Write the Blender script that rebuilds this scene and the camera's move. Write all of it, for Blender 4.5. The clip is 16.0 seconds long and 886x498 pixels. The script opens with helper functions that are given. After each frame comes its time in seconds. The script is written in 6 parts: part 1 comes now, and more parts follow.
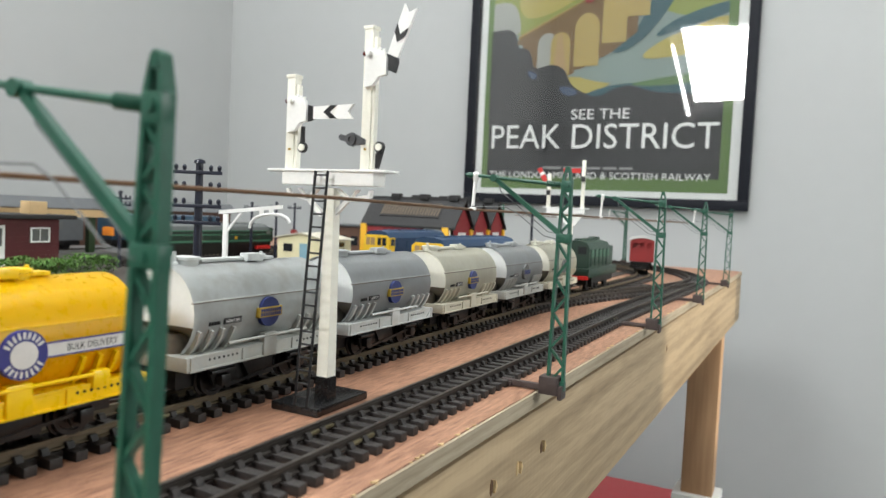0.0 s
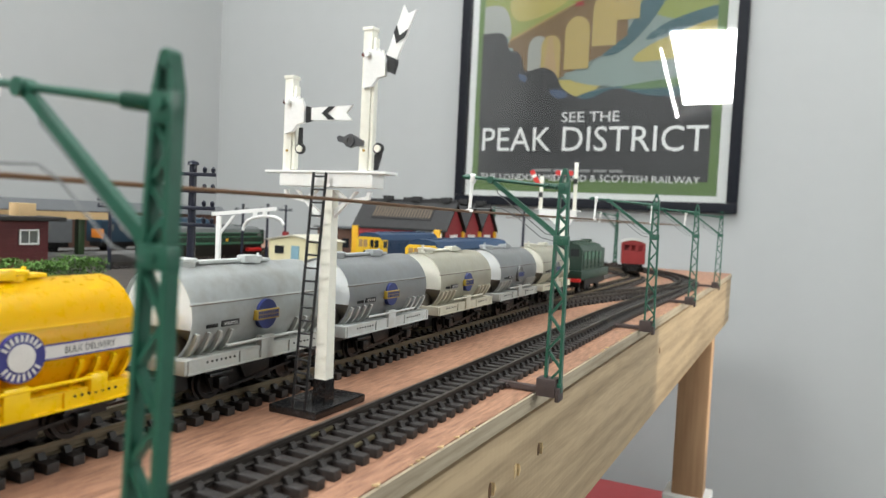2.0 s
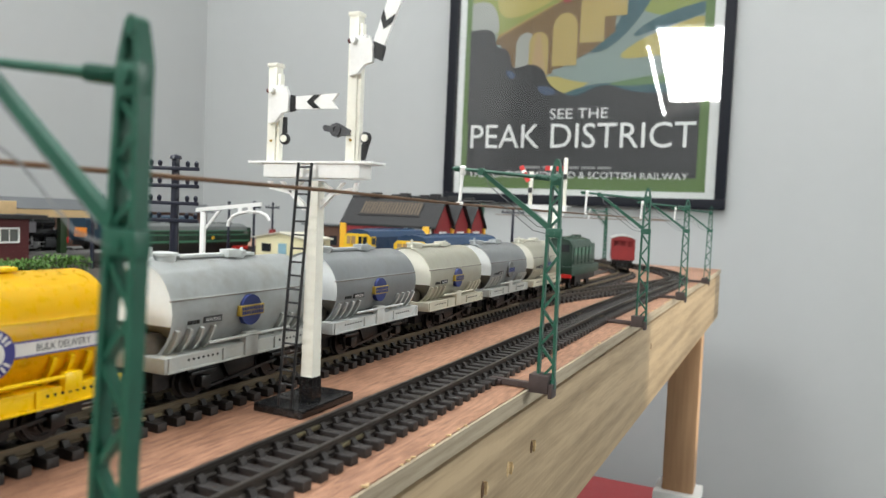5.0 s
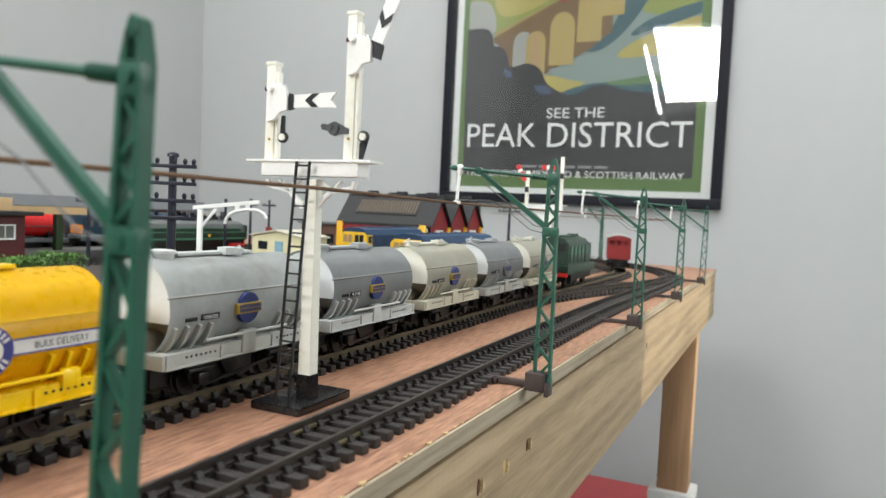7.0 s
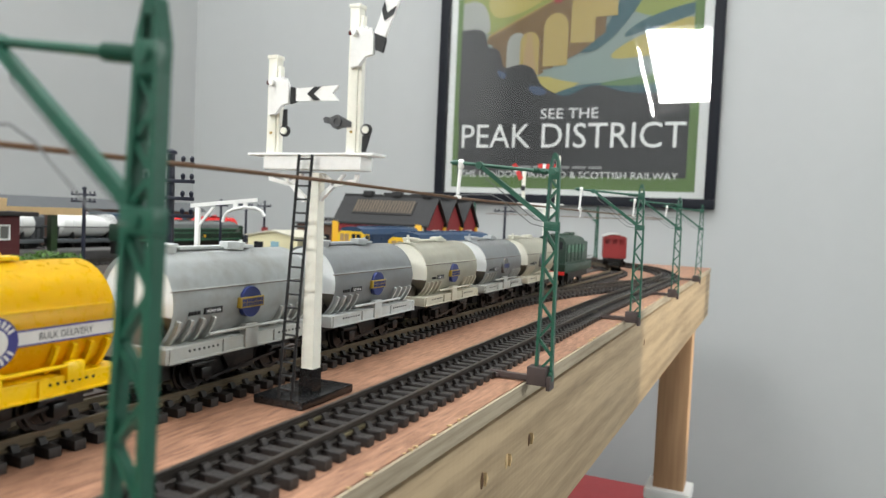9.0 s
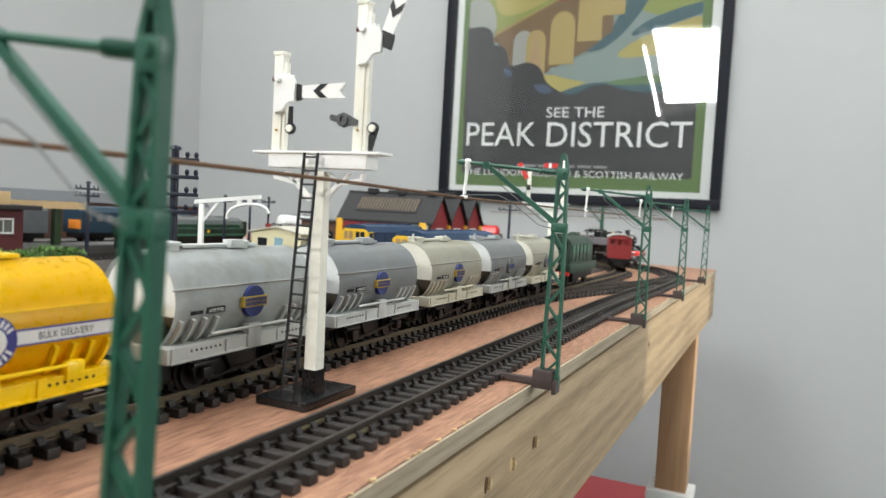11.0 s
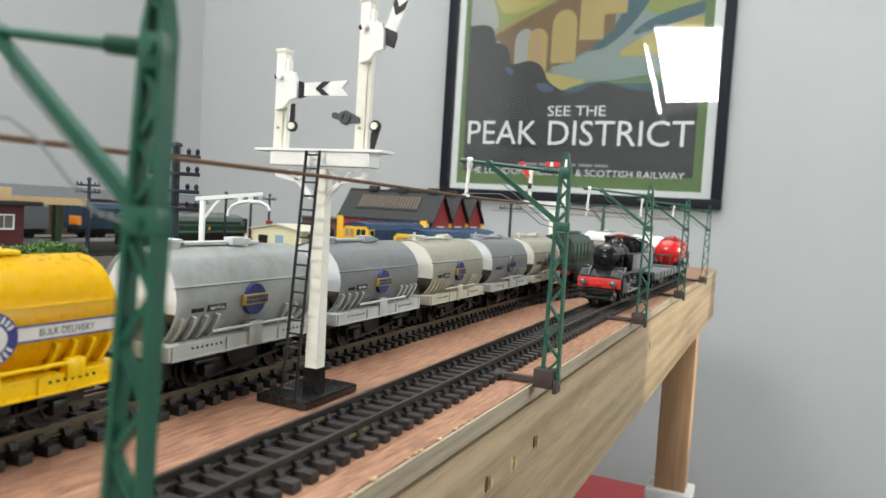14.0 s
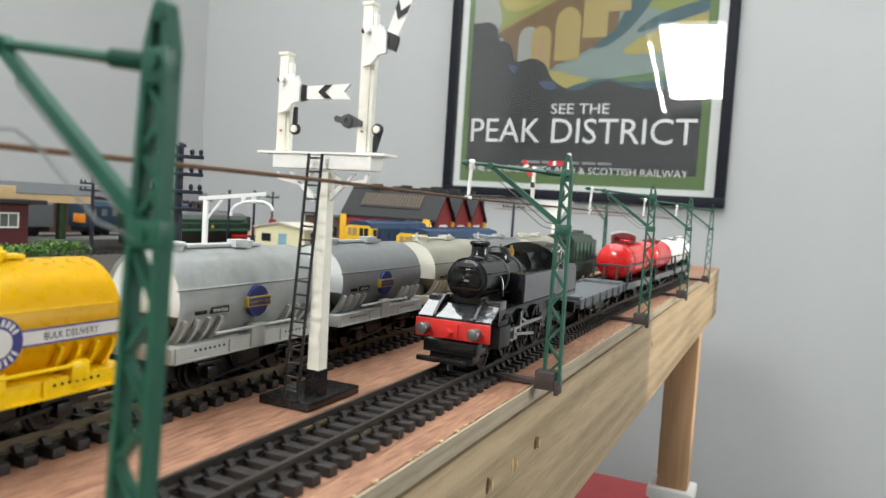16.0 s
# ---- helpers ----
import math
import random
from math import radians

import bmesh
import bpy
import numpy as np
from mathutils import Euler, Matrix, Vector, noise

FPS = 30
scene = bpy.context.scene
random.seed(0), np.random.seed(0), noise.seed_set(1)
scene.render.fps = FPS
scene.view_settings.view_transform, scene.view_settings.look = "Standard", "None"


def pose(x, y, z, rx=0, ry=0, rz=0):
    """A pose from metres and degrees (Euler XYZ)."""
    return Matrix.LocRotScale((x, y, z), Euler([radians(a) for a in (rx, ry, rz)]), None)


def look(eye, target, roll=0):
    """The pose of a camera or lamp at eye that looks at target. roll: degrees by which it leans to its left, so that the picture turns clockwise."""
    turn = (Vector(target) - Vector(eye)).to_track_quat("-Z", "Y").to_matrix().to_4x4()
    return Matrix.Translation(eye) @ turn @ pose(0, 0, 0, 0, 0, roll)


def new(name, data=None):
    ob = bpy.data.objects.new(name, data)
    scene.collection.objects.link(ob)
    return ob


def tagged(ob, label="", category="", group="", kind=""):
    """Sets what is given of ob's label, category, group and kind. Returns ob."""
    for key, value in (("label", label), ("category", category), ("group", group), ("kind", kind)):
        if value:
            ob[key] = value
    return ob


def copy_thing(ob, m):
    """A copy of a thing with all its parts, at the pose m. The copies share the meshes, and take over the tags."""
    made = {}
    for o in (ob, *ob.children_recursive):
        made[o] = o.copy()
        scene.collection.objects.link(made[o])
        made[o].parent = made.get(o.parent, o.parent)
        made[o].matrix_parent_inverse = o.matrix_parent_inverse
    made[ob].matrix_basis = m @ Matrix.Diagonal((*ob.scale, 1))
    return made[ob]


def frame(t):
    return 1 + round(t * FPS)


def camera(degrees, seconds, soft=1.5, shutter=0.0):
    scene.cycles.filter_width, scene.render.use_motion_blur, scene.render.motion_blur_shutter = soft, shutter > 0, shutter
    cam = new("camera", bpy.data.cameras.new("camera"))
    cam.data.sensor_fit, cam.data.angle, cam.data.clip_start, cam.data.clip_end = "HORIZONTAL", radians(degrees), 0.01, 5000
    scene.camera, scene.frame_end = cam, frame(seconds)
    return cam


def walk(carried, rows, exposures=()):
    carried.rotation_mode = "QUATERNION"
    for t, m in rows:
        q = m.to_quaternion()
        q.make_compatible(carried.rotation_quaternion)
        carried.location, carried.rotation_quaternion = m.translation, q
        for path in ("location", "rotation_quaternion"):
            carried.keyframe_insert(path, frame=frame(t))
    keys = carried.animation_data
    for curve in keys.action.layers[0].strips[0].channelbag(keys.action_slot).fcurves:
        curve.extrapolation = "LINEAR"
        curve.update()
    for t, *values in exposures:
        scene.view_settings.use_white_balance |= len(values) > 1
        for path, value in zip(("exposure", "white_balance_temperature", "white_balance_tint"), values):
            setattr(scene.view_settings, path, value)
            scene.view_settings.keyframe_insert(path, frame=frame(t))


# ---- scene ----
cam = camera(64.42, 16.0, soft=1.35)
cam.data.dof.use_dof, cam.data.dof.focus_distance, cam.data.dof.aperture_fstop = True, 0.35, 20.0
CAMERA_ROWS = [
    (0.0, look((0.1291, -0.0177, 0.0766), (-0.3243, 0.8722, 0.0255), 2.64)),
    (0.5, look((0.1281, -0.0187, 0.0777), (-0.3210, 0.8732, 0.0249), 2.87)),
    (1.0, look((0.1268, -0.0194, 0.0776), (-0.3178, 0.8749, 0.0263), 2.85)),
    (1.5, look((0.1268, -0.0195, 0.0773), (-0.3159, 0.8758, 0.0286), 2.85)),
    (2.0, look((0.1257, -0.0187, 0.0762), (-0.3144, 0.8780, 0.0292), 2.68)),
    (2.5, look((0.1256, -0.0196, 0.0765), (-0.3142, 0.8772, 0.0279), 2.72)),
    (3.0, look((0.1185, -0.0175, 0.0751), (-0.3122, 0.8837, 0.0258), 2.68)),
    (3.5, look((0.1203, -0.0154, 0.0756), (-0.3135, 0.8841, 0.0248), 2.77)),
    (4.0, look((0.1220, -0.0109, 0.0735), (-0.3107, 0.8894, 0.0249), 2.53)),
    (6.5, look((0.1219, -0.0138, 0.0740), (-0.2971, 0.8928, 0.0234), 2.62)),
    (7.0, look((0.1221, -0.0131, 0.0738), (-0.2983, 0.8928, 0.0235), 2.67)),
    (7.5, look((0.1218, -0.0134, 0.0737), (-0.2987, 0.8925, 0.0232), 2.72)),
    (8.0, look((0.1216, -0.0145, 0.0737), (-0.2958, 0.8929, 0.0243), 2.82)),
    (8.5, look((0.1192, -0.0145, 0.0720), (-0.2946, 0.8945, 0.0230), 2.66)),
    (9.0, look((0.1192, -0.0145, 0.0704), (-0.2932, 0.8953, 0.0234), 2.46)),
    (11.5, look((0.1159, -0.0112, 0.0716), (-0.3000, 0.8967, 0.0200), 3.25)),
    (12.0, look((0.1156, -0.0135, 0.0713), (-0.2974, 0.8958, 0.0212), 3.25)),
    (12.5, look((0.1167, -0.0133, 0.0718), (-0.2967, 0.8958, 0.0206), 3.37)),
    (13.0, look((0.1144, -0.0123, 0.0696), (-0.2952, 0.8986, 0.0188), 3.09)),
    (13.5, look((0.1163, -0.0122, 0.0721), (-0.2990, 0.8957, 0.0168), 3.55)),
    (14.0, look((0.1159, -0.0112, 0.0717), (-0.3008, 0.8962, 0.0178), 3.43)),
    (14.5, look((0.1161, -0.0130, 0.0722), (-0.2998, 0.8948, 0.0174), 3.59)),
    (15.0, look((0.1152, -0.0127, 0.0715), (-0.2995, 0.8956, 0.0169), 3.49)),
    (15.5, look((0.1170, -0.0113, 0.0728), (-0.3038, 0.8941, 0.0149), 3.57)),
    (16.0, look((0.1166, -0.0119, 0.0739), (-0.3038, 0.8936, 0.0154), 3.54)),
]
walk(cam, CAMERA_ROWS)

# ---- light: a bright roof-light window behind the viewer, soft daylight ----
scene.view_settings.exposure = -0.34
world = bpy.data.worlds.new("daylight")
scene.world = world
world.use_nodes = True
_nt = world.node_tree
_sky = _nt.nodes.new("ShaderNodeTexSky")
_sky.sky_type, _sky.sun_disc = "NISHITA", False
_sky.sun_elevation, _sky.sun_rotation = radians(19), radians(90)
_nt.links.new(_sky.outputs["Color"], _nt.nodes["Background"].inputs["Color"])
_nt.nodes["Background"].inputs["Strength"].default_value = 0.12

WALL_Y, LEFT_X, RIGHT_X, BACK_Y, FLOOR_Z, CEIL_Z = 1.90, -1.735, 1.75, -1.7, -1.15, 2.15


def area_lamp(name, eye, target, sx, sy, watts, colour):
    data = bpy.data.lights.new(name, "AREA")
    data.shape, data.size, data.size_y, data.energy, data.color = "RECTANGLE", sx, sy, watts, colour
    ob = new(name, data)
    ob.matrix_world = look(eye, target)
    return ob


area_lamp("window_daylight", (-0.60, BACK_Y - 0.16, 1.22), (-0.60, 1.0, 1.22), 0.80, 0.84, 165, (0.975, 0.99, 0.96))
area_lamp("rooflight_daylight", (-0.30, 0.06, CEIL_Z - 0.03), (-0.30, 0.06, 0), 2.1, 2.3, 100, (0.955, 0.985, 0.99))
# fill added in the unseen side window, brightens wagon sides, joist and right wall
area_lamp("side_window_fill", (RIGHT_X + 0.02, 0.90, 0.525), (0.0, 0.90, 0.30), 0.60, 0.43, 18, (0.95, 0.99, 0.97))
_sun = new("sun", bpy.data.lights.new("sun", "SUN"))
_sun.data.energy, _sun.data.angle, _sun.data.color = 2.9, radians(0.9), (1.0, 0.93, 0.80)
_sun.matrix_world = look((2.0, 0.66, 0.62), (0.0, 0.66, -0.06))

# ---- materials ----


def mat(name, base, rough=0.5, metal=0.0, var=0.12, scale=40.0, bump=0.0, bscale=200.0, coat=0.0, dust=None, rand=0.0, stretch=(1, 1, 1)):
    """A surface with two scales of tone variation, relief, and optional dust."""
    m = bpy.data.materials.new(name)
    m.use_nodes = True
    nt = m.node_tree
    b = nt.nodes["Principled BSDF"]
    b.inputs["Roughness"].default_value, b.inputs["Metallic"].default_value = rough, metal
    b.inputs["Coat Weight"].default_value = coat
    tc = nt.nodes.new("ShaderNodeTexCoord")
    mp = nt.nodes.new("ShaderNodeMapping")
    mp.inputs["Scale"].default_value = stretch
    nt.links.new(tc.outputs["Object"], mp.inputs["Vector"])
    n1 = nt.nodes.new("ShaderNodeTexNoise")
    n1.inputs["Scale"].default_value, n1.inputs["Detail"].default_value = scale, 6
    n2 = nt.nodes.new("ShaderNodeTexNoise")
    n2.inputs["Scale"].default_value, n2.inputs["Detail"].default_value = scale * 7, 4
    for n in (n1, n2):
        nt.links.new(mp.outputs[0], n.inputs["Vector"])
    add = nt.nodes.new("ShaderNodeMath")
    add.operation = "ADD"
    nt.links.new(n1.outputs["Fac"], add.inputs[0])
    nt.links.new(n2.outputs["Fac"], add.inputs[1])
    rg = nt.nodes.new("ShaderNodeMapRange")
    rg.inputs["From Min"].default_value, rg.inputs["From Max"].default_value = 0.6, 1.4
    rg.inputs["To Min"].default_value, rg.inputs["To Max"].default_value = 1 - var, 1 + var
    nt.links.new(add.outputs[0], rg.inputs["Value"])
    last = rg.outputs[0]
    if rand:
        oi = nt.nodes.new("ShaderNodeObjectInfo")
        r2 = nt.nodes.new("ShaderNodeMapRange")
        r2.inputs["To Min"].default_value, r2.inputs["To Max"].default_value = 1 - rand, 1 + rand
        nt.links.new(oi.outputs["Random"], r2.inputs["Value"])
        mu = nt.nodes.new("ShaderNodeMath")
        mu.operation = "MULTIPLY"
        nt.links.new(last, mu.inputs[0])
        nt.links.new(r2.outputs[0], mu.inputs[1])
        last = mu.outputs[0]
    sc = nt.nodes.new("ShaderNodeVectorMath")
    sc.operation = "SCALE"
    sc.inputs[0].default_value = base[:3]
    nt.links.new(last, sc.inputs["Scale"])
    col = sc.outputs[0]
    if dust:
        mx = nt.nodes.new("ShaderNodeMix")
        mx.data_type = "RGBA"
        n3 = nt.nodes.new("ShaderNodeTexNoise")
        n3.inputs["Scale"].default_value, n3.inputs["Detail"].default_value = scale * 2.3, 8
        nt.links.new(mp.outputs[0], n3.inputs["Vector"])
        r3 = nt.nodes.new("ShaderNodeMapRange")
        r3.inputs["From Min"].default_value, r3.inputs["From Max"].default_value = 0.45, 0.75
        r3.inputs["To Max"].default_value = dust[3]
        nt.links.new(n3.outputs["Fac"], r3.inputs["Value"])
        nt.links.new(r3.outputs[0], mx.inputs["Factor"])
        nt.links.new(col, mx.inputs["A"])
        mx.inputs["B"].default_value = (*dust[:3], 1)
        col = mx.outputs["Result"]
    nt.links.new(col, b.inputs["Base Color"])
    rr = nt.nodes.new("ShaderNodeMapRange")
    rr.inputs["From Min"].default_value, rr.inputs["From Max"].default_value = 0.3, 0.7
    rr.inputs["To Min"].default_value, rr.inputs["To Max"].default_value = max(rough - 0.07, 0.02), min(rough + 0.09, 1)
    nt.links.new(n2.outputs["Fac"], rr.inputs["Value"])
    nt.links.new(rr.outputs[0], b.inputs["Roughness"])
    if bump:
        bp = nt.nodes.new("ShaderNodeBump")
        bp.inputs["Strength"].default_value, bp.inputs["Distance"].default_value = bump, 0.0006
        nb = nt.nodes.new("ShaderNodeTexNoise")
        nb.inputs["Scale"].default_value, nb.inputs["Detail"].default_value = bscale, 5
        nt.links.new(mp.outputs[0], nb.inputs["Vector"])
        nt.links.new(nb.outputs["Fac"], bp.inputs["Height"])
        nt.links.new(bp.outputs[0], b.inputs["Normal"])
    return m


def wood(name, dark, light, rough=0.6, grain=60.0, along="y", fine=1.0, saw=0.0, wave=True, stretch=0.05):
    """Timber: long grain, annual bands, pores, and optional saw marks across."""
    m = bpy.data.materials.new(name)
    m.use_nodes = True
    nt = m.node_tree
    b = nt.nodes["Principled BSDF"]
    b.inputs["Roughness"].default_value = rough
    tc = nt.nodes.new("ShaderNodeTexCoord")
    mp = nt.nodes.new("ShaderNodeMapping")
    k = {"x": (stretch, 1, 1), "y": (1, stretch, 1), "z": (1, 1, stretch)}[along]
    mp.inputs["Scale"].default_value = k
    nt.links.new(tc.outputs["Object"], mp.inputs["Vector"])
    n1 = nt.nodes.new("ShaderNodeTexNoise")
    n1.inputs["Scale"].default_value, n1.inputs["Detail"].default_value, n1.inputs["Distortion"].default_value = grain, 7, 0.6
    n2 = nt.nodes.new("ShaderNodeTexNoise")
    n2.inputs["Scale"].default_value, n2.inputs["Detail"].default_value = grain * 9 * fine, 6
    n3 = nt.nodes.new("ShaderNodeTexNoise")
    n3.inputs["Scale"].default_value, n3.inputs["Detail"].default_value = 6, 3
    for n in (n1, n2):
        nt.links.new(mp.outputs[0], n.inputs["Vector"])
    nt.links.new(tc.outputs["Object"], n3.inputs["Vector"])
    a1 = nt.nodes.new("ShaderNodeMath")
    a1.operation = "MULTIPLY_ADD"
    a1.inputs[1].default_value = 0.55
    nt.links.new(n2.outputs["Fac"], a1.inputs[0])
    nt.links.new(n1.outputs["Fac"], a1.inputs[2])
    last = a1.outputs[0]
    if wave:
        wv = nt.nodes.new("ShaderNodeTexWave")
        wv.wave_type, wv.bands_direction = "BANDS", "Z"
        wv.inputs["Scale"].default_value, wv.inputs["Distortion"].default_value, wv.inputs["Detail"].default_value = grain * 0.55, 5.0, 3
        wv.inputs["Detail Scale"].default_value = 0.6
        nt.links.new(mp.outputs[0], wv.inputs["Vector"])
        a2 = nt.nodes.new("ShaderNodeMath")
        a2.operation = "MULTIPLY_ADD"
        a2.inputs[1].default_value = 0.16
        nt.links.new(wv.outputs["Fac"], a2.inputs[0])
        nt.links.new(last, a2.inputs[2])
        last = a2.outputs[0]
    a3 = nt.nodes.new("ShaderNodeMath")
    a3.operation = "MULTIPLY_ADD"
    a3.inputs[1].default_value = 0.35
    nt.links.new(n3.outputs["Fac"], a3.inputs[0])
    nt.links.new(last, a3.inputs[2])
    cr = nt.nodes.new("ShaderNodeValToRGB")
    cr.color_ramp.elements[0].position, cr.color_ramp.elements[0].color = 0.55, (*dark, 1)
    cr.color_ramp.elements[1].position, cr.color_ramp.elements[1].color = 1.25 if not wave else 1.0, (*light, 1)
    cr.color_ramp.elements[1].position = min(cr.color_ramp.elements[1].position, 1.0)
    a4 = nt.nodes.new("ShaderNodeMath")
    a4.operation = "MULTIPLY"
    a4.inputs[1].default_value = 0.85
    nt.links.new(a3.outputs[0], a4.inputs[0])
    nt.links.new(a4.outputs[0], cr.inputs["Fac"])
    nt.links.new(cr.outputs["Color"], b.inputs["Base Color"])
    bp = nt.nodes.new("ShaderNodeBump")
    bp.inputs["Strength"].default_value, bp.inputs["Distance"].default_value = 0.35, 0.0005
    h = last
    if saw:
        ws = nt.nodes.new("ShaderNodeTexWave")
        ws.wave_type, ws.bands_direction = "BANDS", "Y"
        ws.inputs["Scale"].default_value, ws.inputs["Distortion"].default_value = 70, 1.5
        nt.links.new(tc.outputs["Object"], ws.inputs["Vector"])
        a5 = nt.nodes.new("ShaderNodeMath")
        a5.operation = "MULTIPLY_ADD"
        a5.inputs[1].default_value = saw
        nt.links.new(ws.outputs["Fac"], a5.inputs[0])
        nt.links.new(last, a5.inputs[2])
        h = a5.outputs[0]
    nt.links.new(h, bp.inputs["Height"])
    nt.links.new(bp.outputs[0], b.inputs["Normal"])
    return m


def glass(name, rough=0.0):
    m = bpy.data.materials.new(name)
    m.use_nodes = True
    nt = m.node_tree
    nt.nodes.remove(nt.nodes["Principled BSDF"])
    t, g, f, mx = (nt.nodes.new("ShaderNode" + k) for k in ("BsdfTransparent", "BsdfGlossy", "Fresnel", "MixShader"))
    g.inputs["Roughness"].default_value = rough
    f.inputs["IOR"].default_value = 1.6
    nt.links.new(f.outputs[0], mx.inputs[0])
    nt.links.new(t.outputs[0], mx.inputs[1])
    nt.links.new(g.outputs[0], mx.inputs[2])
    nt.links.new(mx.outputs[0], nt.nodes["Material Output"].inputs["Surface"])
    return m


def glow(name, colour, strength):
    m = bpy.data.materials.new(name)
    m.use_nodes = True
    b = m.node_tree.nodes["Principled BSDF"]
    b.inputs["Emission Color"].default_value, b.inputs["Emission Strength"].default_value = (*colour, 1), strength
    b.inputs["Base Color"].default_value = (*colour, 1)
    return m


M = {}
M["wall"] = mat("painted_plaster", (0.405, 0.415, 0.413), 0.85, var=0.03, scale=3, bump=0.25, bscale=260)
M["ceiling"] = mat("white_ceiling", (0.8, 0.8, 0.79), 0.9, var=0.03, scale=3)
M["floor"] = mat("grey_carpet", (0.48, 0.47, 0.45), 0.95, var=0.2, scale=60, bump=0.6, bscale=400)
M["ply"] = wood("reddish_plywood", (0.11, 0.042, 0.023), (0.46, 0.245, 0.15), 0.48, grain=620, along="y", fine=1.2, wave=False, stretch=0.13)
M["plyedge"] = wood("weathered_ply_edge", (0.22, 0.17, 0.11), (0.42, 0.35, 0.25), 0.75, grain=160, along="y", wave=True)
M["pine"] = wood("sawn_pine", (0.20, 0.135, 0.07), (0.45, 0.33, 0.195), 0.62, grain=48, along="y", saw=0.12, fine=1.6, stretch=0.06)
M["pineleg"] = wood("pine_leg", (0.36, 0.19, 0.09), (0.58, 0.36, 0.2), 0.6, grain=22, along="z")
M["knot"] = mat("torn_knot", (0.12, 0.06, 0.025), 0.8, var=0.5, scale=400, bump=0.8, bscale=900)
M["torn"] = mat("torn_wood_fibre", (0.62, 0.45, 0.24), 0.8, var=0.35, scale=500, bump=0.8, bscale=900)
M["sleeper"] = mat("dark_sleeper_plastic", (0.017, 0.0135, 0.0125), 0.5, var=0.3, scale=260, bump=0.35, bscale=900, dust=(0.10, 0.075, 0.06, 0.15), rand=0.2)
M["rail"] = mat("dull_steel_rail", (0.05, 0.043, 0.038), 0.42, metal=0.5, var=0.3, scale=120, dust=(0.13, 0.10, 0.08, 0.4), stretch=(1, 0.1, 1))
M["wornrail"] = mat("worn_brown_rail", (0.12, 0.095, 0.06), 0.45, metal=0.45, var=0.3, scale=140, dust=(0.16, 0.12, 0.08, 0.4), stretch=(1, 0.1, 1))
M["joiner"] = mat("tarnished_joiner", (0.20, 0.17, 0.10), 0.45, metal=0.8, var=0.3, scale=500)
M["mast"] = mat("green_mast_plastic", (0.012, 0.085, 0.052), 0.38, var=0.18, scale=160, bump=0.15, bscale=900)
M["mastfoot"] = mat("brown_mast_foot", (0.05, 0.033, 0.03), 0.55, var=0.2, scale=200, bump=0.25, bscale=800)
M["white"] = mat("white_plastic", (0.90, 0.895, 0.87), 0.35, var=0.04, scale=120, bump=0.1, bscale=600)
M["cream"] = mat("cream_white_plastic", (0.88, 0.86, 0.76), 0.38, var=0.04, scale=150, bump=0.1, bscale=600, dust=(0.6, 0.52, 0.38, 0.12))
M["black"] = mat("black_plastic", (0.012, 0.012, 0.013), 0.36, var=0.25, scale=300, bump=0.25, bscale=900, dust=(0.06, 0.055, 0.05, 0.15))
M["gloss"] = mat("gloss_black_plastic", (0.010, 0.010, 0.011), 0.2, var=0.2, scale=300, bump=0.3, bscale=500, dust=(0.2, 0.19, 0.17, 0.10))
M["apron"] = mat("polished_black_plate", (0.016, 0.017, 0.019), 0.13, var=0.1, scale=200, coat=1.0)
M["apron"].node_tree.nodes["Principled BSDF"].inputs["IOR"].default_value = 1.7
M["wire"] = mat("brown_contact_wire", (0.16, 0.09, 0.05), 0.45, metal=0.6, var=0.2, scale=200)
M["greywire"] = mat("grey_thin_wire", (0.14, 0.145, 0.145), 0.6, metal=0.0, var=0.2, scale=200)
M["clearwire"] = mat("pale_plastic_stay", (0.55, 0.55, 0.54), 0.35, var=0.1, scale=200)
M["brass"] = mat("brass", (0.55, 0.36, 0.09), 0.3, metal=1.0, var=0.1, scale=300)
M["steel"] = mat("bright_steel", (0.42, 0.42, 0.42), 0.32, metal=0.9, var=0.15, scale=300)
M["darkmetal"] = mat("gunmetal_lever", (0.12, 0.12, 0.125), 0.35, metal=0.6, var=0.2, scale=300)

# ---- mesh helpers ----


def box(bm, x0, x1, y0, y1, z0, z1, m=None, bevel=0.0):
    vs = [bm.verts.new((x, y, z)) for x in (x0, x1) for y in (y0, y1) for z in (z0, z1)]
    fs = [bm.faces.new([vs[i] for i in q]) for q in ((0, 1, 3, 2), (4, 6, 7, 5), (0, 4, 5, 1), (2, 3, 7, 6), (0, 2, 6, 4), (1, 5, 7, 3))]
    if m is not None:
        for v in vs:
            v.co = m @ v.co
    if bevel:
        es = list({e for f in fs for e in f.edges})
        bmesh.ops.bevel(bm, geom=es, offset=bevel, segments=2, affect="EDGES", profile=0.6)
    return bm


def rod(bm, a, b, r0, r1=None, n=10, caps=True):
    a, b = Vector(a), Vector(b)
    r1 = r0 if r1 is None else r1
    q = (b - a).to_track_quat("Z", "Y").to_matrix()
    rings = []
    for c, r in ((a, r0), (b, r1)):
        rings.append([bm.verts.new(c + q @ Vector((r * math.cos(6.28319 * i / n), r * math.sin(6.28319 * i / n), 0))) for i in range(n)])
    for i in range(n):
        bm.faces.new((rings[0][i], rings[0][(i + 1) % n], rings[1][(i + 1) % n], rings[1][i]))
    if caps:
        bm.faces.new(rings[0][::-1])
        bm.faces.new(rings[1])
    return bm


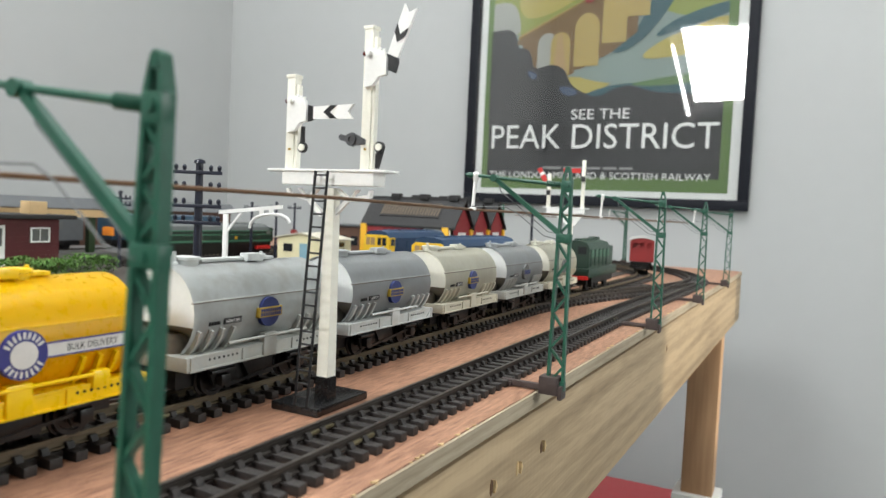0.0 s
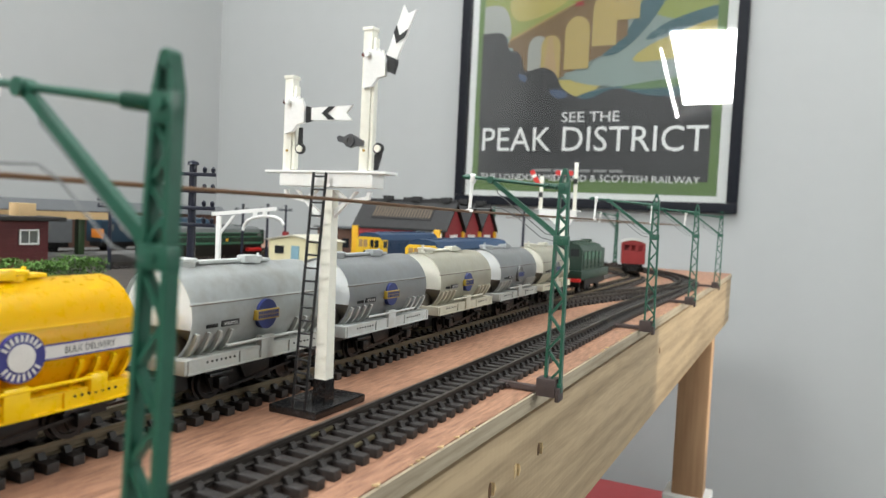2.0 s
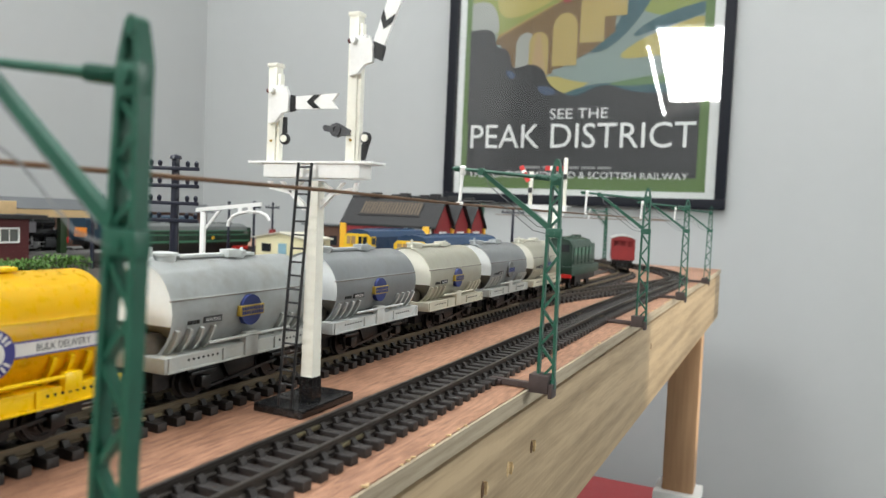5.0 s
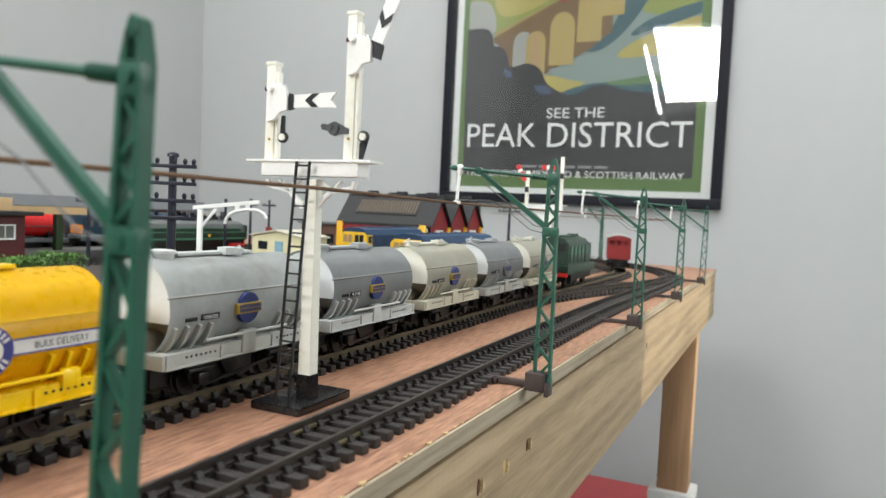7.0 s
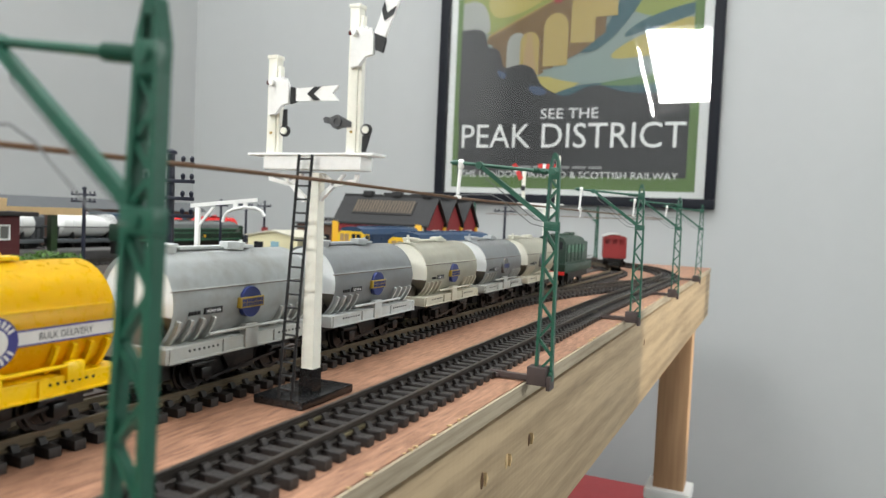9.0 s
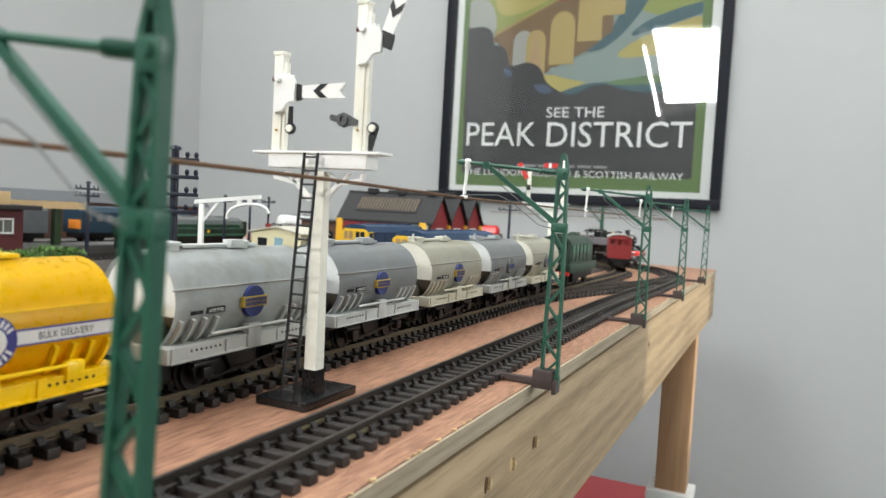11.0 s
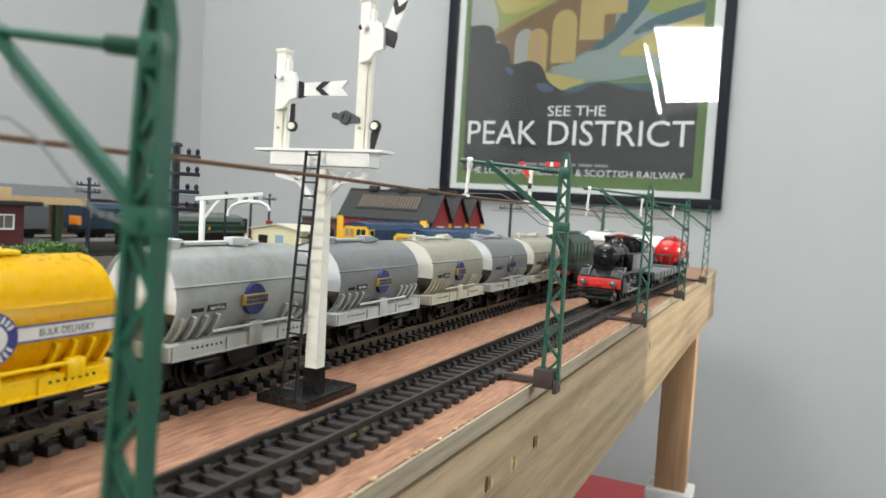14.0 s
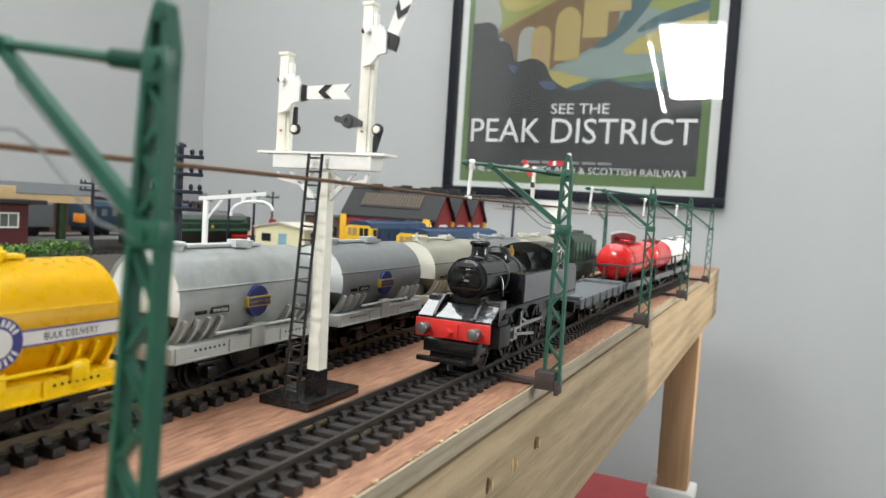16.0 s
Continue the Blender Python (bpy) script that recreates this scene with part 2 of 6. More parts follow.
def lathe(bm, base, axis, prof, n=20):
    """Rings of (distance along axis, radius), closed at both ends."""
    base, q = Vector(base), Vector(axis).to_track_quat("Z", "Y").to_matrix()
    rings = []
    for h, r in prof:
        rings.append([bm.verts.new(base + q @ Vector((r * math.cos(6.28319 * i / n), r * math.sin(6.28319 * i / n), h))) for i in range(n)])
    for a, b in zip(rings, rings[1:]):
        for i in range(n):
            bm.faces.new((a[i], a[(i + 1) % n], b[(i + 1) % n], b[i]))
    bm.faces.new(rings[0][::-1])
    bm.faces.new(rings[-1])
    return bm


def slab(bm, pts, plane, d0, d1, m=None):
    """A flat outline given thickness. plane 'xz', 'xy' or 'yz'; d0, d1: its two depths."""
    def at(p, d):
        v = {"xz": (p[0], d, p[1]), "xy": (p[0], p[1], d), "yz": (d, p[0], p[1])}[plane]
        return m @ Vector(v) if m is not None else Vector(v)
    a = [bm.verts.new(at(p, d0)) for p in pts]
    b = [bm.verts.new(at(p, d1)) for p in pts]
    bm.faces.new(a)
    bm.faces.new(b[::-1])
    for i in range(len(pts)):
        j = (i + 1) % len(pts)
        bm.faces.new((a[i], b[i], b[j], a[j]))
    return bm


def tube(bm, pts, r, n=8):
    """A round bar that follows points."""
    pts = [Vector(p) for p in pts]
    rings, u = [], None
    for i, p in enumerate(pts):
        d = (pts[min(i + 1, len(pts) - 1)] - pts[max(i - 1, 0)]).normalized()
        u = (Vector((0, 1, 0)) if abs(d.y) < .8 else Vector((0, 0, 1))) if u is None else u
        u = (u - d * u.dot(d)).normalized()
        v = d.cross(u)
        rings.append([bm.verts.new(p + (u * math.cos(6.28319 * k / n) + v * math.sin(6.28319 * k / n)) * r) for k in range(n)])
    for a, b in zip(rings, rings[1:]):
        for k in range(n):
            bm.faces.new((a[k], a[(k + 1) % n], b[(k + 1) % n], b[k]))
    bm.faces.new(rings[0][::-1])
    bm.faces.new(rings[-1])
    return bm


def mesh_of(name, bm, material, smooth=35):
    bmesh.ops.recalc_face_normals(bm, faces=bm.faces)
    me = bpy.data.meshes.new(name)
    bm.to_mesh(me)
    bm.free()
    me.materials.append(material)
    if smooth:
        me.shade_smooth()
        me.set_sharp_from_angle(angle=radians(smooth))
    return me


def part(name, bm, material, parent=None, label="", smooth=35):
    ob = new(name, mesh_of(name, bm, material, smooth))
    if parent:
        ob.parent = parent
    if label:
        ob["label"] = label
    return ob


def part_of(name, me, parent, m=None, label=""):
    ob = new(name, me)
    ob.parent = parent
    if m is not None:
        ob.matrix_basis = m
    if label:
        ob["label"] = label
    return ob


def thing(name, m=None, label="", category="", group="", kind=""):
    ob = new(name)
    ob.empty_display_size = 0.01
    if m is not None:
        ob.matrix_basis = m
    return tagged(ob, label, category, group, kind)


def words(text, size, material, parent, m, name="lettering", depth=0.0, align="CENTER", squeeze=1.0, label=""):
    """Raised lettering with the built-in font, as a mesh. Its own x runs along the line, y up."""
    cu = bpy.data.curves.new("letters", "FONT")
    cu.body, cu.size, cu.extrude, cu.align_x, cu.resolution_u = text, size, depth, align, 3
    tmp = new("letters", cu)
    me = bpy.data.meshes.new_from_object(tmp.evaluated_get(bpy.context.evaluated_depsgraph_get()))
    bpy.data.objects.remove(tmp)
    bpy.data.curves.remove(cu)
    me.materials.clear()
    me.materials.append(material)
    me.transform(Matrix.Diagonal((squeeze, 1, 1, 1)))
    return part_of(name, me, parent, m, label)


def nb():
    return bmesh.new()


# ---- the room ----
T = 0.12


def structure(name, bm, material, label, category):
    return tagged(part(name, bm, material), label, category, kind="structure")


structure("floor", box(nb(), LEFT_X - T, RIGHT_X + T, BACK_Y - T, WALL_Y + T, FLOOR_Z - T, FLOOR_Z), M["floor"], "grey carpeted floor of the room", "floor")
KX0, KX1, KY0, KY1 = -1.37, .77, -1.11, 1.23
bm = nb()
box(bm, LEFT_X - T, KX0, BACK_Y - T, WALL_Y + T, CEIL_Z, CEIL_Z + T)
box(bm, KX1, RIGHT_X + T, BACK_Y - T, WALL_Y + T, CEIL_Z, CEIL_Z + T)
box(bm, KX0, KX1, BACK_Y - T, KY0, CEIL_Z, CEIL_Z + T)
box(bm, KX0, KX1, KY1, WALL_Y + T, CEIL_Z, CEIL_Z + T)
structure("ceiling", bm, M["ceiling"], "white painted ceiling with a rooflight", "ceiling")
structure("wall_north", box(nb(), LEFT_X, RIGHT_X, WALL_Y, WALL_Y + T, FLOOR_Z, CEIL_Z), M["wall"], "plain pale grey painted wall behind the layout", "wall")
structure("wall_west", box(nb(), LEFT_X - T, LEFT_X, BACK_Y - T, WALL_Y + T, FLOOR_Z, CEIL_Z), M["wall"], "plain pale grey painted side wall", "wall")
# the opening in the south wall: raked on one side, as the loft's roof slopes there
RAKE = [(-.892, 1.565), (-.302, 1.535), (-.285, .965), (-.700, .880)]
bm = nb()
slab(bm, [(LEFT_X, FLOOR_Z), (RAKE[3][0], FLOOR_Z), RAKE[3], RAKE[0], (RAKE[0][0], CEIL_Z), (LEFT_X, CEIL_Z)], "xz", BACK_Y - T, BACK_Y)
slab(bm, [(RIGHT_X, FLOOR_Z), (RAKE[2][0], FLOOR_Z), RAKE[2], RAKE[1], (RAKE[1][0], CEIL_Z), (RIGHT_X, CEIL_Z)], "xz", BACK_Y - T, BACK_Y)
slab(bm, [(RAKE[3][0], FLOOR_Z), (RAKE[2][0], FLOOR_Z), RAKE[2], RAKE[3]], "xz", BACK_Y - T, BACK_Y)
slab(bm, [(RAKE[0][0], CEIL_Z), (RAKE[1][0], CEIL_Z), RAKE[1], RAKE[0]], "xz", BACK_Y - T, BACK_Y)
structure("wall_south", bm, M["wall"], "pale grey wall with a bright raked window", "wall")
EY0, EY1, EZ0, EZ1 = .580, 1.22, .30, .75
bm = nb()
box(bm, RIGHT_X, RIGHT_X + T, BACK_Y - T, EY0, FLOOR_Z, CEIL_Z)
box(bm, RIGHT_X, RIGHT_X + T, EY1, WALL_Y + T, FLOOR_Z, CEIL_Z)
box(bm, RIGHT_X, RIGHT_X + T, EY0, EY1, FLOOR_Z, EZ0)
box(bm, RIGHT_X, RIGHT_X + T, EY0, EY1, EZ1, CEIL_Z)
structure("wall_east", bm, M["wall"], "pale grey painted wall with a low side window", "wall")
win = thing("window_3", None, "white framed side window letting in low sunlight", "window", kind="structure")
bm = nb()
for a in ((EY0, EY0 + .012, EZ0, EZ1), (EY1 - .012, EY1, EZ0, EZ1), (EY0 + .012, EY1 - .012, EZ0, EZ0 + .012), (EY0 + .012, EY1 - .012, EZ1 - .012, EZ1)):
    box(bm, RIGHT_X + .03, RIGHT_X + .07, a[0], a[1], a[2], a[3])
part("window_frame", bm, M["white"], win)
part("pane", box(nb(), RIGHT_X + .05, RIGHT_X + .054, EY0 + .012, EY1 - .012, EZ0 + .012, EZ1 - .012), glass("narrow_glass"), win).visible_shadow = False
win = thing("window_1", None, "white framed loft window letting in bright daylight", "window", kind="structure")
part("window_frame", slab(nb(), [(-.896, 1.570), (-.786, 1.570), (-.651, .985), (-.655, .876), (-.667, .876), (-.818, 1.42), (-.858, 1.43)], "xz", BACK_Y - .10, BACK_Y - .04), M["white"], win)
part("window_sill", slab(nb(), [(-.650, .985), (-.284, .990), (-.281, .960), (-.654, .872)], "xz", BACK_Y - .10, BACK_Y - .03), M["white"], win)
part("window_catch", lathe(nb(), (-.648, BACK_Y - .03, .858), (0, 1, 0), [(0, .022), (.03, .022), (.036, .012)], 16), M["white"], win)
part("pane", slab(nb(), RAKE, "xz", BACK_Y - .112, BACK_Y - .108), glass("window_glass"), win).visible_shadow = False
win = thing("window_2", None, "white framed rooflight in the ceiling", "window", kind="structure")
bm = nb()
for a in ((KX0, KX0 + .05, KY0, KY1), (KX1 - .05, KX1, KY0, KY1), (KX0 + .05, KX1 - .05, KY0, KY0 + .05), (KX0 + .05, KX1 - .05, KY1 - .05, KY1)):
    box(bm, a[0], a[1], a[2], a[3], CEIL_Z + .03, CEIL_Z + .09)
part("window_frame", bm, M["white"], win)
part("pane", box(nb(), KX0 + .05, KX1 - .05, KY0 + .05, KY1 - .05, CEIL_Z + .06, CEIL_Z + .064), glass("roof_glass"), win).visible_shadow = False

# ---- the table: ply sheet on pine joists ----
EDGE = lambda y: 0.0250 + 0.0113 * y
TABLE_Y0, TABLE_Y1, TABLE_X0 = -1.50, 1.29, -1.25
PLY, BEAM = 0.0076, 0.0825
table = thing("layout_table", None, "trestle layout table, reddish plywood top on sawn pine joists", "table")
part("tabletop", slab(nb(), [(TABLE_X0, TABLE_Y0), (EDGE(TABLE_Y0), TABLE_Y0), (EDGE(TABLE_Y1), TABLE_Y1), (TABLE_X0, TABLE_Y1)], "xy", -PLY + 0.0006, 0), M["ply"], table, "reddish plywood sheet")
bm = nb()
slab(bm, [(EDGE(TABLE_Y0) - .0005, TABLE_Y0), (EDGE(TABLE_Y0) + .0012, TABLE_Y0), (EDGE(TABLE_Y1) + .0012, TABLE_Y1), (EDGE(TABLE_Y1) - .0005, TABLE_Y1)], "xy", -PLY + .0004, -0.0004)
part("ply_edge", bm, M["plyedge"], table, "weathered grey cut edge of the ply")
bm = nb()
slab(bm, [(EDGE(TABLE_Y0) - .044, TABLE_Y0), (EDGE(TABLE_Y0) + .0006, TABLE_Y0), (EDGE(TABLE_Y1) + .0006, TABLE_Y1), (EDGE(TABLE_Y1) - .044, TABLE_Y1)], "xy", -BEAM, -PLY - 0.0016)
bmesh.ops.bevel(bm, geom=list(bm.edges), offset=0.0012, segments=2, affect="EDGES", profile=0.5)
part("front_joist", bm, M["pine"], table, "sawn pine joist with knots")
part("end_joist", box(nb(), TABLE_X0, EDGE(TABLE_Y1) - .046, TABLE_Y1 - .044, TABLE_Y1, -BEAM, -PLY - .0006, bevel=.001), M["pine"], table)
part("back_joist", box(nb(), TABLE_X0, TABLE_X0 + .044, TABLE_Y0, TABLE_Y1 - .046, -BEAM, -PLY - .0006, bevel=.001), M["pine"], table)
for x0, x1, ly, foot in ((-.0215, .0268, 1.19, -.358), (-.04, .02, -1.35, FLOOR_Z), (-1.20, -1.13, 1.05, FLOOR_Z), (-1.20, -1.13, -1.35, FLOOR_Z)):
    part("leg", box(nb(), x0, x1, ly - .022, ly + .022, foot, -BEAM, bevel=.002), M["pineleg"], table)

# ---- railway track ----
R_OUT, Y_C, BEND = 0.345, 0.92, 0.010


def lane(s, o=0.0):
    """Place and turn on an oval lane: s runs back along the lane from the end of the curve; o shifts it sideways."""
    r, cx = R_OUT + o, BEND - R_OUT
    if s < 0:
        k = min(1.0, max(0.0, (Y_C + s - .5) / .4))
        return o + BEND * k * k * (3 - 2 * k), Y_C + s, 0.0
    if s < math.pi * r:
        a = s / r
        return cx + r * math.cos(a), Y_C + r * math.sin(a), a
    return cx - r, Y_C - (s - math.pi * r), math.pi


def sleeper_mesh(half=0.0155, wide=0.0038):
    bm = nb()
    box(bm, -half, half, -wide / 2, wide / 2, 0, 0.0030, bevel=0.0003)
    for sx in (-1, 1):
        for d in (-1, 1):
            x = sx * 0.00825 + d * 0.00185
            slab(bm, [(x - .0011, .0028), (x + .0011, .0028), (x + .0011 - (.0012 if d > 0 else 0), .0048), (x - .0011 + (.0012 if d < 0 else 0), .0048)], "xz", -.0011, .0011)
    return mesh_of("sleeper", bm, M["sleeper"], 30)


SLEEPER = sleeper_mesh()
RAIL_PROFILE = [(-.0011, .0030), (.0011, .0030), (.0011, .0034), (.0004, .0038), (.0004, .0053), (.00065, .0056), (.00065, .0065), (-.00065, .0065), (-.00065, .0056), (-.0004, .0053), (-.0004, .0038), (-.0011, .0034)]


def sweep(bm, pts, prof):
    rings = []
    for x, y, a in pts:
        rings.append([bm.verts.new((x + u * math.cos(a), y + u * math.sin(a), z)) for u, z in prof])
    n = len(prof)
    for a, b in zip(rings, rings[1:]):
        for i in range(n):
            bm.faces.new((a[i], a[(i + 1) % n], b[(i + 1) % n], b[i]))
    bm.faces.new(rings[0][::-1])
    bm.faces.new(rings[-1])
    return bm


def lay_track(at, s0, s1, label, pick=None, pitch=0.00764, group="railway tracks", steel="rail"):
    """Rails, webs and sleepers along at(s) -> x, y, turn. pick(s): sleepers that are pieces of their own."""
    tr = thing("railway_track", None, label, "model railway track", group, kind="structure")
    n = max(2, int((s1 - s0) / 0.02))
    pts = [at(s0 + (s1 - s0) * i / n) for i in range(n + 1)]
    for g in (-.00825, .00825):
        part("rail", sweep(nb(), [(x + g * math.cos(a), y + g * math.sin(a), a) for x, y, a in pts], RAIL_PROFILE), M[steel], tr)
        web = sweep(nb(), [(x + g * math.cos(a), y + g * math.sin(a), a) for x, y, a in pts], [(-.0013, .0004), (.0013, .0004), (.0013, .0026), (-.0013, .0026)])
        part("sleeper_web", web, M["sleeper"], tr)
    rest = []
    s = s0
    while s < s1:
        x, y, a = at(s)
        m = pose(x, y, 0, 0, 0, math.degrees(a)) @ pose(0, 0, 0, 0, 0, random.uniform(-.8, .8))
        if pick and pick(s):
            part_of("sleeper", SLEEPER, tr, m)
        else:
            rest.append(m)
        s += pitch
    if rest:
        vs, fs = [], []
        src = [tuple(v.co) for v in SLEEPER.vertices]
        pol = [tuple(p.vertices) for p in SLEEPER.polygons]
        for m in rest:
            k = len(vs)
            vs += [tuple(m @ Vector(c)) for c in src]
            fs += [tuple(i + k for i in p) for p in pol]
        me = bpy.data.meshes.new("sleepers")
        me.from_pydata(vs, [], fs)
        me.materials.append(M["sleeper"])
        tagged(part_of("sleepers", me, tr), kind="stuff")
    return tr


lay_track(lambda s: lane(s), -1.60, 3.40, "dark grey model railway track with chunky sleepers", lambda s: -0.86 < s < 0.1)
lay_track(lambda s: lane(s, -.068), -1.60, 2.6, "dark grey inner model railway track beside the outer one", lambda s: -0.86 < s < 0.1, steel="wornrail")



fishplates = thing("rail_joiners", None, "tarnished metal rail joiners on the track", "rail joiner", kind="structure")
jm = mesh_of("rail_joiner", box(nb(), -.0014, .0014, -.0070, .0070, .0031, .0044, bevel=.0003), M["joiner"])
for _x, _y in ((-.068 + .00825, .1510), (-.068 - .00825, .1510), (.00825, .1690), (-.00825, .1690), (.00825, .5050), (-.00825, .5050), (-.068 + .00825, .4870)):
    part_of("rail_joiner", jm, fishplates, pose(_x, _y, 0))


def crossover(s):
    """A link that leaves the inner lane and joins the outer one."""
    k = min(1.0, max(0.0, (s - .50) / .44))
    e = k * k * (3 - 2 * k)
    xa, xb = lane(s - Y_C, -.068)[0], lane(min(s - Y_C, .05))[0]
    de = 6 * k * (1 - k) / .44
    return xa + (xb - xa) * e, s, -math.atan((xb - xa) * de)


_cross = lay_track(crossover, .52, .93, "dark crossover track joining the two lines", lambda s: True, .0085)
for k in range(34):
    _s = .560 + k * .0085
    _x0, _x1 = lane(_s - Y_C, -.068)[0] - .0158, crossover(_s)[0] + .0158
    part("turnout_timber", box(nb(), _x0, _x1, _s - .0027, _s + .0027, 0, .0026), M["sleeper"], _cross)

# ---- overhead line masts ----


def lattice(bm, z0, z1, w0, w1, cells, t=.0026, bar=.0013):
    """Two legs and a zigzag between them, in the xz plane."""
    def half(z):
        return (w0 + (w1 - w0) * (z - z0) / (z1 - z0)) / 2
    for sx in (-1, 1):
        slab(bm, [(sx * half(z0), z0), (sx * half(z1), z1), (sx * (half(z1) - bar), z1), (sx * (half(z0) - bar), z0)], "xz", -t / 2, t / 2)
    for i in range(cells):
        za, zb = z0 + (z1 - z0) * i / cells, z0 + (z1 - z0) * (i + 1) / cells
        sx = 1 if i % 2 else -1
        a, b = Vector((sx * (half(za) - bar / 2), za)), Vector((-sx * (half(zb) - bar / 2), zb))
        d = (b - a).normalized()
        nn = Vector((-d.y, d.x)) * bar * .42
        slab(bm, [a - nn, b - nn, b + nn, a + nn], "xz", -t * .36, t * .36)
    return bm


def catenary_mast():
    mst = thing("overhead_line_mast", None, "green plastic lattice overhead line mast clipped to the track", "catenary mast", "overhead line masts along the track")
    bm = nb()
    lattice(bm, .004, .0655, .0080, .0064, 8, bar=.0012)
    box(bm, -.0034, .0034, -.0014, .0014, .0655, .0695, bevel=.0003)
    lattice(bm, .0695, .088, .0056, .0048, 4, bar=.0011)
    box(bm, -.0024, .0024, -.0014, .0014, .0875, .0925, bevel=.0003)
    slab(bm, [(-.0023, .0925), (-.0010, .0925), (-.0007, .0965), (-.0013, .0967)], "xz", -.0013, .0013)
    slab(bm, [(.0023, .0925), (.0010, .0925), (.0007, .0965), (.0013, .0967)], "xz", -.0013, .0013)
    slab(bm, [(-.0015, .0958), (.0015, .0958), (.0009, .0982), (0, .0988), (-.0009, .0982)], "xz", -.0013, .0013)
    box(bm, -.0042, .0042, -.0016, .0016, .0012, .0052, bevel=.0003)
    rod(bm, (0, -.0018, .0675), (0, .0018, .0675), .0010)
    rod(bm, (0, -.0020, .0905), (0, .0020, .0905), .0011)
    part("lattice_post", bm, M["mast"], mst)
    bm = nb()
    rod(bm, (-.002, 0, .0905), (-.046, 0, .0940), .00085, .00075)
    lathe(bm, (-.0455, 0, .0939), (-1, 0, .05), [(-.002, .0006), (-.001, .0013), (.002, .0013), (.0026, .0007), (.0034, .0006)], 10)
    part("top_arm", bm, M["mast"], mst)
    for i in range(6):
        bm = nb()
        lathe(bm, (-.0032 - i * .0011, 0, .0906 + i * .00009), (-1, 0, .08), [(0, .0009), (.0002, .0014), (.0006, .0014), (.0008, .0009)], 10)
        part("insulator_rib", bm, M["mast"], mst)
    bm = nb()
    a, b = Vector((-.0015, .0690)), Vector((-.0345, .0930))
    nn = Vector((-(b - a).y, (b - a).x)).normalized() * .0011
    slab(bm, [a - nn, b - nn * .8, b + nn * .8, a + nn], "xz", -.0009, .0009)
    rod(bm, (-.0345, -.0016, .0928), (-.0345, .0016, .0928), .0017)
    part("brace", bm, M["mast"], mst)
    bm = nb()
    rod(bm, (-.0437, 0, .0955), (-.0446, 0, .0790), .0009, .0008, 8)
    lathe(bm, (-.0437, 0, .0930), (0, 0, 1), [(-.002, .0009), (-.0012, .0014), (.0016, .0016), (.0024, .0010)], 10)
    box(bm, -.0462, -.0430, -.0008, .0008, .0778, .0792, bevel=.0003)
    part("dropper", bm, M["white"], mst, "white plastic dropper that holds the wire")
    bm = nb()
    tube(bm, [(-.0015, -.0012, .0668), (-.009, -.0012, .0682), (-.022, -.0012, .0775), (-.028, -.0012, .0800), (-.0445, -.0006, .0795)], .00024, 6)
    part("stay_wire", bm, M["greywire"], mst)
    bm = nb()
    tube(bm, [(-.0015, .0012, .0690), (-.008, .0012, .0700), (-.022, .0012, .0802), (-.0315, .0012, .0870), (-.0330, .0010, .0925)], .00024, 6)
    part("stay_wire", bm, M["greywire"], mst)
    bm = nb()
    box(bm, -.0064, .0022, -.0044, .0036, -.0006, .0072, bevel=.0004)
    box(bm, .0022, .0040, -.0040, .0030, -.0024, .0036, bevel=.0003)
    part("foot_block", bm, M["mastfoot"], mst, "dark brown foot block")
    bm = nb()
    box(bm, -.0250, -.0064, -.0022, .0008, .0004, .0030, bevel=.0003)
    box(bm, -.0262, -.0195, -.0034, .0018, .0003, .0024, bevel=.0003)
    part("track_clip", bm, M["mastfoot"], mst)
    for o in mst.children:
        o.data.transform(Matrix.Diagonal((1, 1, 1.006, 1)))
    return mst


MASTS = ((.0364, .0585, 0, 2.6), (.0365, .2790, 0, 0.3), (.0385, .5040, 0, 0), (.0425, .7180, 0, 0), (.0455, .9500, 4, 0.5))
_m = catenary_mast()
for i, (x, y, turn, lean) in enumerate(MASTS):
    m = pose(x, y, 0, 0, lean, turn)
    if i == 0:
        _m.matrix_basis = m
    else:
        copy_thing(_m, m)
for _x, _y, _t in ((-.155, 1.262, 60), (-.40, 1.275, 90)):
    copy_thing(_m, pose(_x, _y, 0, 0, 0, _t))
bm = nb()
tube(bm, [(-.0066, -.16, .0806), (-.0080, .0585, .0800), (-.0066, .168, .0799), (-.0078, .279, .0788), (-.0066, .504, .0788), (-.0030, .718, .0788), (-.0010, .95, .0788), (-.0250, 1.09, .0788), (-.085, 1.19, .0788), (-.177, 1.228, .0788), (-.36, 1.235, .0788)], .0006, 8)
tagged(part("contact_wire", bm, M["wire"]), "thin brown overhead contact wire strung between masts", "wire")

# ---- white two-arm signal on the near side ----


